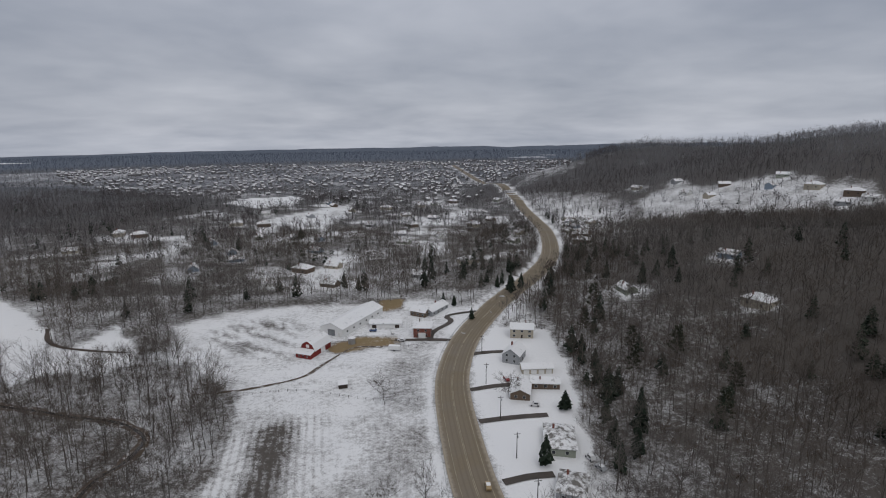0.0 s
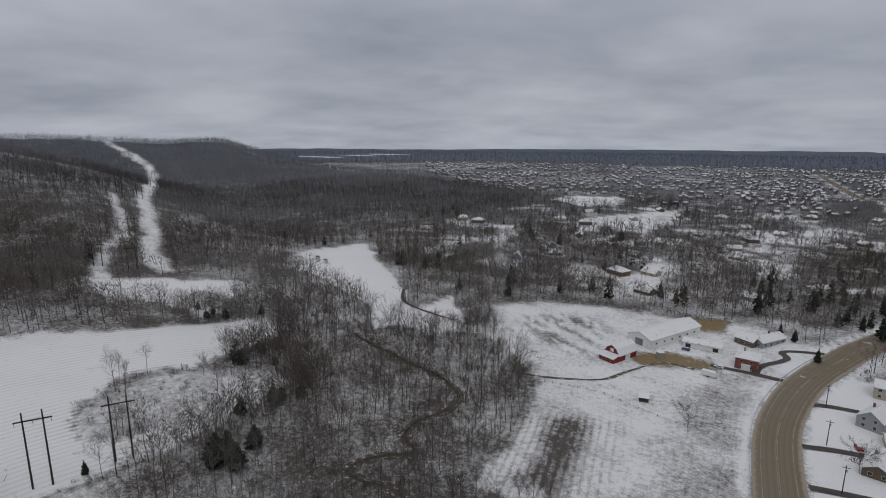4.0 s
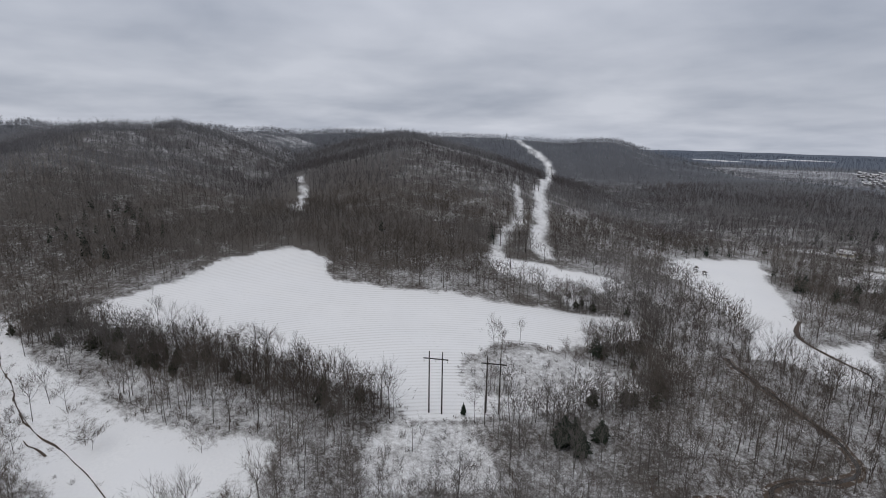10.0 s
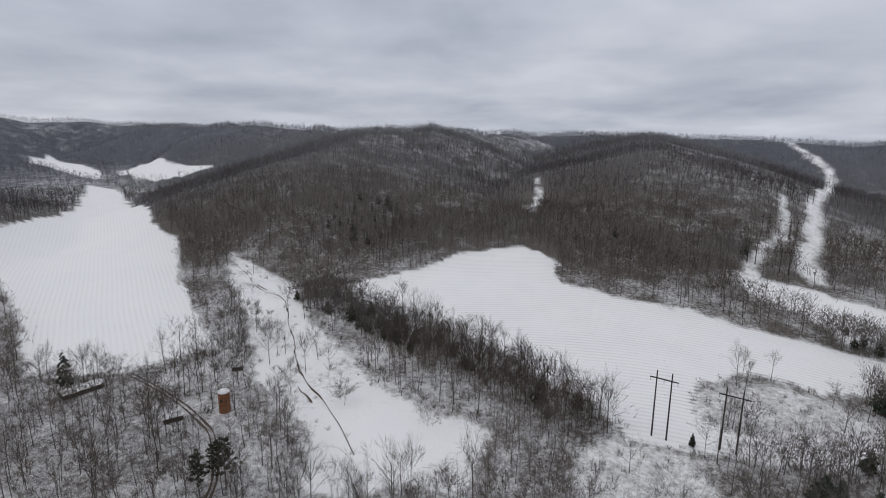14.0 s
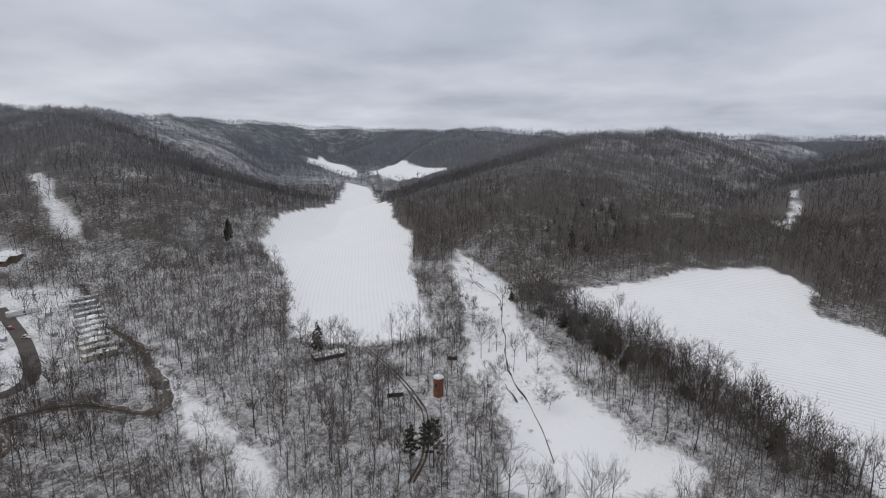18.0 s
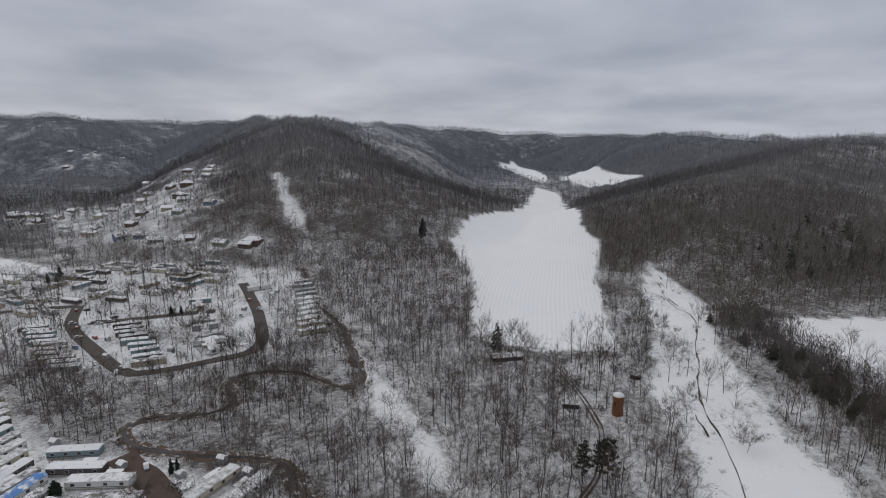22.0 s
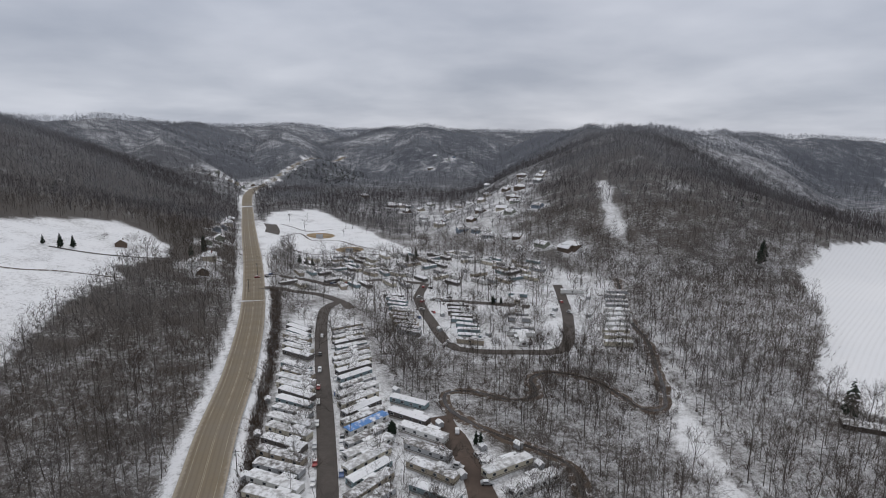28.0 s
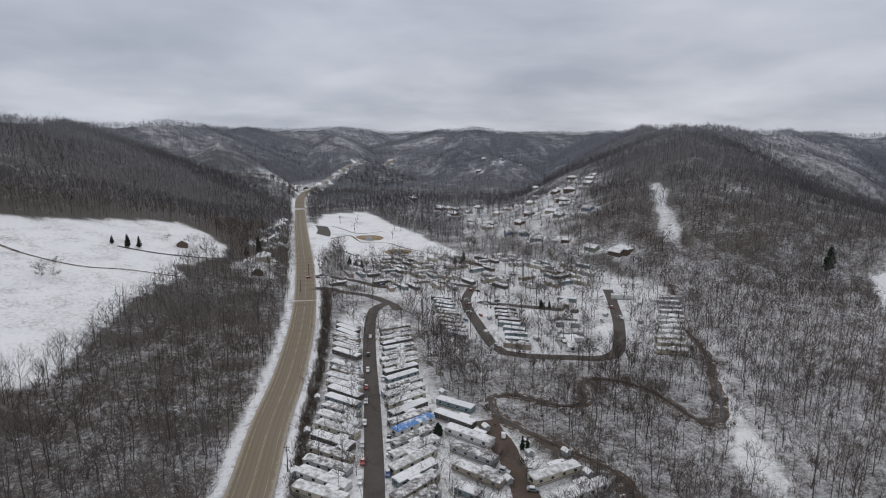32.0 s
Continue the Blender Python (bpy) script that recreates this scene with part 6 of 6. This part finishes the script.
def park():
    walls = [plain("trailer_" + n, c, vary=0.10, scale=1.6) for n, c in (("cream", (0.52, 0.48, 0.38)), ("white", (0.64, 0.64, 0.62)), ("grey", (0.36, 0.37, 0.38)), ("tan", (0.36, 0.31, 0.24)), ("teal", (0.20, 0.27, 0.29)), ("dark", (0.10, 0.09, 0.085)))]
    blue = make_snow_roof("blue_tarp", (0.10, 0.22, 0.46), 0.9)
    kinds, far_kinds = [[mobile_home(lab, l if fine else l - 4, w, walls[k], roof, d, fine) for lab, l, w, k, roof, d in (
        ("cream mobile home with thin snow on its roof", 20, 4.5, 0, ROOF_THIN, True), ("white mobile home with thin snow on its roof", 21, 4.6, 1, ROOF_THIN, True),
        ("grey mobile home with patchy snow on its roof", 19, 4.3, 2, ROOF_PART, False), ("tan mobile home with patchy snow on its roof", 20, 4.3, 3, ROOF_PART, True),
        ("teal mobile home with snow-covered roof", 18, 4.3, 4, ROOF_SNOW, False), ("dark-sided mobile home with snowy roof", 19, 4.4, 5, ROOF_SNOW, True))] for fine in (True, False)]
    tarp_home = mobile_home("mobile home with a bright blue tarpaulin roof", 20, 4.6, walls[1], blue, False)
    set_down(tarp_home, 0, -209, 128)
    spots = []
    for n in range(22):                                 # one side of the lane
        y = -164 - n * 8.3
        if n != 14:
            spots.append((31.0 + max(0, -y - 230) * 0.10, y, 62 - n * 0.8))
    for n in range(22):                                 # the other side
        y = -158 - n * 8.2
        if abs(y + 209) > 4.2:
            spots.append((-0.5 + max(0, -y - 190) * 0.085, y, 132 - n * 0.8))
    spots += [(-19, -226, 53), (-18, -213, 53), (-22, -199, 53), (-23, -186, 53), (-23, -173, 53), (-22, -160, 53), (-50, -172, 112), (-56, -161, 115)]
    first = len(spots)
    for n in range(11):                                 # the ring: rows inside and outside
        spots.append((-27 + n * 0.5, -318 - n * 8.2, 62))
        spots.append((-62 - n * 0.4, -300 - n * 8.6, 70))
        spots.append((-122 - n * 3.6, -297 - n * 9.0, 84))
        spots.append((-146 - n * 4.4, -284 - n * 9.5, 80))
        spots.append((-92 - n * 2.2, -299 - n * 8.8, (74, 168)[n % 3 == 0]))
    park_rng = random.Random(41)
    for row in range(7):
        for n in range(21):
            if park_rng.random() < 0.74:
                spots.append((62 - n * 10.5 - row * 3 + park_rng.uniform(-2, 2), -434 - row * 19 + park_rng.uniform(-4, 4), park_rng.choice((24, 30, 36, 118)) + park_rng.uniform(-6, 6)))
    lanes = [resample(l, 10) for l in PARK_LANES]
    used, placed = set(), []
    for n, (x, y, a) in enumerate(spots):
        px, py = np.array([x]), np.array([y])
        if n >= first and (inside(px, py, SETTLED["park_far"])[0] > 4 or any(near_line(px, py, l)[0][0] < 7.5 for l in lanes) or any(math.hypot(x - q, y - r) < 7.8 for q, r in placed)):
            continue
        placed.append((x, y))
        k = (n * 7 + n // 4) % len(kinds)
        loose = 1.0 if n < first else 2.4
        x, y = x + random.uniform(-0.5, 0.5) * loose, y + random.uniform(-0.4, 0.4) * loose
        m = pose(x, y, gz(x, y), 0, 0, a + random.uniform(-3, 3) * loose)
        models = kinds if n < first else far_kinds
        if (k, n >= first) in used:
            copy_thing(models[k], m)
        else:
            models[k].matrix_basis = m
            used.add((k, n >= first))
    for far, models in ((False, kinds), (True, far_kinds)):   # drop a model that found no spot
        for k, home in enumerate(models):
            if (k, far) not in used:
                for ob in list(home.children_recursive) + [home]:
                    bpy.data.objects.remove(ob)
    # cars along the lanes
    paints = [plain("car_" + n, c, 0.35, 0.05, 1.0, 0.0, 0.2, 0.5) for n, c in (("white", (0.65, 0.65, 0.65)), ("black", (0.02, 0.02, 0.022)), ("silver", (0.4, 0.41, 0.42)), ("red", (0.25, 0.03, 0.03)), ("blue", (0.05, 0.09, 0.2)))]
    cars = [car_model("white parked car dusted with snow", paints[0]), car_model("black pickup truck parked beside the lane", paints[1], truck=True), car_model("silver parked car dusted with snow", paints[2]), car_model("white parked van dusted with snow", paints[0], van=True), car_model("red parked car dusted with snow", paints[3]), car_model("dark blue car parked beside the lane", paints[4])]
    where = [(18.5, -172, 2), (9, -176, 2), (18.8, -184, 4), (9.4, -190, 2), (9.8, -196, 3), (20, -196, 2), (9.6, -201, 2), (20.5, -213, 3), (21.5, -232, 4), (14, -240, 3), (22.5, -247, 5), (15, -256, 4), (23.5, -268, 3), (16, -275, 5), (25, -290, 4),
             (18.5, -300, 5), (26, -318, 4), (20, -330, 4), (-28, -188, 20), (-42, -176, 10), (-44, -195, 100), (-55, -180, 95), (-62, -300, 92), (-90, -292, 95), (-105, -293, 90), (-36, -350, 10), (-47, -360, 12), (-126, -340, 25), (-140, -345, 25), (-60, -387, 70), (-95, -382, 80),
             (-20, 292, 80), (-26, 305, 10), (-38, 309, 85), (33, 240, 15), (42, 215, 80), (55, 176, 20), (57, 170, 25)]
    seen = set()
    for n, (x, y, a) in enumerate(where):
        k = (n * 5 + n // 4) % len(cars)
        m = pose(x, y, gz(x, y) + 0.24, 0, 0, a)
        if k in seen:
            copy_thing(cars[k], m)
        else:
            cars[k].matrix_basis = m
            seen.add(k)
    t = car_model("small tan car on the brown highway", plain("car_tan", (0.32, 0.23, 0.12), 0.35, 0.05))
    t.matrix_basis = pose(16.5, 160, gz(16.5, 160) + 0.6, 0, 0, 2)
    # more cars and sheds among the far homes
    rng = random.Random(9)
    for n in range(26):
        lane = lanes[rng.choice((1, 2, 2, 3, 4))]
        px, py = lane[rng.randrange(len(lane))]
        x, y = px + rng.uniform(-6, 6), py + rng.uniform(-6, 6)
        copy_thing(cars[rng.randrange(len(cars))], pose(x, y, gz(x, y) + 0.12, 0, 0, rng.uniform(0, 180)))
    # garden sheds between the homes
    model = None
    for x, y, a in ((-12, -218, 10), (-30, -206, 20), (-9, -196, 70), (-33, -170, 20), (-44, -187, 15), (-58, -186, 30), (42, -178, 10), (43, -206, 10), (44, -236, 8), (-14, -240, 30), (-62, -172, 20), (-95, -345, 10), (-72, -338, 5), (-110, -372, 15), (-46, -322, 20), (-52, -352, 15), (-75, -312, 40), (-104, -318, 20), (-132, -352, 25), (-150, -336, 10), (-165, -372, 20), (-30, -455, 25), (-62, -462, 30), (10, -462, 20), (-90, -470, 25), (40, -490, 30), (-20, -520, 20), (-70, -528, 10)):
        m = pose(x, y, gz(x, y), 0, 0, a)
        if model:
            copy_thing(model, m)
            continue
        model = thing("garden_shed", "small grey garden shed with snow on its roof", "shed", "garden sheds")
        gable(model, 2.4, 3.0, 2.0, 2.7, walls[2], SNOW, 0.2, 0.14)
        door(model, 0, -1.5, 1.0, 1.8, (0, -1), DARK_WOOD)
        model.matrix_basis = m


park()


# ---- power lines, poles, silo, fences ----
def h_frame(x, y, turn, h=27.0, gap=5.4):
    t = thing("power_pylon", "tall dark wooden H-frame power pole with crossarm", "power pole", "power poles")
    for s in (-1, 1):
        part("pole", tube(bmesh.new(), (s * gap / 2, 0, -0.5), (s * gap / 2, 0, h), 0.34, 0.22, 8), POLE, t)
    part("crossarm", boxed(-gap * 0.95, gap * 0.95, -0.16, 0.16, h - 3.3, h - 2.9), POLE, t)
    for k in (-0.9, 0, 0.9):
        part("insulator", tube(bmesh.new(), (k * gap, 0, h - 4.6), (k * gap, 0, h - 3.3), 0.10, 0.10, 6), CONCRETE, t)
    set_down(t, x, y, turn)
    return t


h_frame(-195, 63.5, 60)
h_frame(-188, 86, 60, 25)
for x, y in ((-400, 205), (-418, 190), (-505, 262), (-520, 245), (-640, 345), (-655, 330), (-860, 480), (-1100, 625)):
    h_frame(x, y, 60, 19)


def utility_pole(x, y, turn, h=10.5):
    t = thing("utility_pole", "slim dark wooden utility pole beside the road", "utility pole", "utility poles")
    part("pole", tube(bmesh.new(), (0, 0, -0.4), (0, 0, h), 0.19, 0.12, 8), POLE, t)
    part("crossarm", boxed(-1.2, 1.2, -0.06, 0.06, h - 0.9, h - 0.75), POLE, t)
    part("transformer", tube(bmesh.new(), (0.3, 0, h - 2.4), (0.3, 0, h - 1.5), 0.22, 0.22, 8), STEEL, t)
    set_down(t, x, y, turn)


for x, y in ((23, 237), (26, 205), (28.5, 177), (31, 150), (24, 272), (45, 322), (45, -180), (47, -232), (52, -290), (60, -345), (86, -410), (120, -520), (-168, 105), (88, -455)):
    utility_pole(x, y, 5)


def silo():
    t = thing("silo", "round orange-brown tile silo with a snow-capped dome", "silo")
    part("drum", tube(bmesh.new(), (0, 0, -0.4), (0, 0, 8.6), 2.25, 2.25, 24), SILO_TILE, t)
    for k in range(7):
        part("hoop", tube(bmesh.new(), (0, 0, 0.8 + k * 1.2), (0, 0, 0.86 + k * 1.2), 2.27, 2.27, 24), POLE, t)
    bm = bmesh.new()
    bmesh.ops.create_uvsphere(bm, u_segments=20, v_segments=10, radius=2.35)
    bmesh.ops.delete(bm, geom=[v for v in bm.verts if v.co.z < -0.1], context="VERTS")
    part("dome", bm, SNOW, t, "snow-covered dome").matrix_basis = Matrix.Translation((0, 0, 8.6)) @ Matrix.Diagonal((1, 1, 0.55, 1))
    part("hatch", boxed(2.2, 2.5, -0.5, 0.5, 5.0, 6.4), DARK_WOOD, t)
    set_down(t, -196, -110)


silo()


def old_sheds():
    for label, w, l, e, r, x, y, a in (("weathered grey shed with a snowy roof", 5, 7, 2.4, 4.0, -188, -128, 40), ("long dark open shed at the field edge", 6, 16, 2.2, 2.9, -205, -181, 60), ("small weathered hut in the brush", 4, 5, 2.2, 3.4, -232, -122, 20)):
        t = thing("old_shed", label, "shed")
        gable(t, w, l, e, r, DARK_WOOD, ROOF_PART, 0.4, 0.15)
        door(t, -w / 2, 0, 1.6, 1.9, (-1, 0), CONCRETE)
        set_down(t, x, y, a)


old_sheds()


def guard_rail(points, label):
    line = resample(points, 4.0)
    t = thing("guard_rail", label, "guard rail")
    z = ground(line[:, 0], line[:, 1])
    bm = bmesh.new()
    lo = [bm.verts.new((p[0], p[1], q + 0.75)) for p, q in zip(line, z)]
    hi = [bm.verts.new((p[0], p[1], q + 1.10)) for p, q in zip(line, z)]
    back = [bm.verts.new((p[0] + 0.1, p[1], q + 0.92)) for p, q in zip(line, z)]
    for i in range(len(lo) - 1):
        bm.faces.new((lo[i], lo[i + 1], back[i + 1], back[i]))
        bm.faces.new((back[i], back[i + 1], hi[i + 1], hi[i]))
    part("rail", bm, STEEL, t)
    for p, q in zip(line, z):
        part("post", boxed(p[0] - 0.1, p[0] + 0.1, p[1] - 0.1, p[1] + 0.1, q - 0.2, q + 1.0), WHITE_PAINT, t)


guard_rail([(4.5, 140), (1.1, 181), (-2.0, 226), (0.0, 259), (8.6, 296), (22.8, 332)], "pale guard rail on short posts along the highway")
guard_rail([(45.6, -150), (46.3, -166), (51.2, -214), (55.3, -275), (64.5, -350), (75.5, -415)], "pale guard rail between highway and park")


def park_ground():
    for x, y, r in ((53, -671, 17), (16, -590, 15)):
        bm = bmesh.new()
        bmesh.ops.create_circle(bm, cap_ends=True, segments=28, radius=r)
        for v in bm.verts:
            v.co.z = gz(x + v.co.x, y + v.co.y) - gz(x, y) + 0.35
        t = thing("ball_infield", "bare sandy infield in the snowy park", "ball field", "ball fields")
        part("infield", bm, DIRT, t)
        part("backstop", boxed(-4, 4, r - 1, r - 0.8, -0.2, 4.5), STEEL, t)
        set_down(t, x, y)
    ribbon("car_park", [(108, -655), (112, -690), (122, -730)], 16, LANE, 0.3, "dark grey car park beside the snowy park", "car park", step=8, columns=(-1, 0, 1))


park_ground()
ribbon("field_drive", [(112, -492), (140, -478), (172, -458), (204, -446), (236, -442)], 2.4, LANE, 0.2, "narrow dark drive to the house in the field", "driveway", step=3, columns=(-1, 0, 1), wobble=0.2)
ribbon("field_track", [(170, -402), (204, -398), (240, -386), (300, -398), (350, -430)], 1.8, BANK, 0.16, "faint muddy track across the snowy field", "track", step=3, columns=(-1, 0, 1), wobble=0.6)


def play_frame(x, y, turn):
    t = thing("play_frame", "small timber play frame standing in the snowy meadow", "play frame", "play frames")
    for sx in (-1.3, 1.3):
        for sy in (-1.0, 1.0):
            part("post", boxed(sx - 0.1, sx + 0.1, sy - 0.1, sy + 0.1, -0.2, 3.4), DARK_WOOD, t)
    part("platform", boxed(-1.4, 1.4, -1.1, 1.1, 1.5, 1.65), DARK_WOOD, t)
    part("roof", prism(bmesh.new(), [(-1.8, 3.3), (1.8, 3.3), (0, 4.3)], -1.4, 1.4), DARK_WOOD, t)
    part("slide", prism(bmesh.new(), [(1.4, 1.5), (4.6, 0.1), (4.6, 0.3), (1.4, 1.75)], -0.4, 0.4), STEEL, t)
    set_down(t, x, y, turn)


play_frame(-354, 345, 20)
play_frame(-341, 342, 75)


def fences():
    for pts in ([(-88, 229), (-60, 231), (-25, 222), (-5, 222)], [(-30, 300), (-20, 285), (-6, 286)]):
        line = resample(pts, 4.0)
        t = thing("field_fence", "thin wire field fence on wooden posts", "fence")
        for p in line:
            q = gz(p[0], p[1])
            part("post", boxed(p[0] - 0.07, p[0] + 0.07, p[1] - 0.07, p[1] + 0.07, q - 0.3, q + 1.25), DARK_WOOD, t)
        for a, b in zip(line, line[1:]):
            for h in (0.5, 1.1):
                part("strand", tube(bmesh.new(), (a[0], a[1], gz(*a) + h), (b[0], b[1], gz(*b) + h), 0.025, 0.025, 3), WIRE, t)


fences()


def lane_marks():
    """Worn centre and edge lines on the highway."""
    line = resample(MAIN_ROAD, 3.0)
    t = np.gradient(line, axis=0)
    t /= np.linalg.norm(t, axis=1)[:, None]
    z = np.interp(np.arange(len(line)), np.arange(len(line)), ground(line[:, 0], line[:, 1])) + 0.40
    mark = plain("worn_road_paint", (0.29, 0.25, 0.18), vary=0.4, scale=0.6)
    for off, wide, dash in ((-0.25, 0.14, 0), (0.25, 0.14, 0), (-5.2, 0.16, 0), (5.2, 0.16, 0)):
        bm = bmesh.new()
        n = np.c_[-t[:, 1], t[:, 0]]
        rows = []
        for p, q, h in zip(line, n, z):
            rows.append([bm.verts.new((p[0] + q[0] * (off + s * wide), p[1] + q[1] * (off + s * wide), h)) for s in (-1, 1)])
        for a, b in zip(rows, rows[1:]):
            bm.faces.new((a[1], a[0], b[0], b[1]))
        part("lane_line", bm, mark, ROAD_OB)


lane_marks()
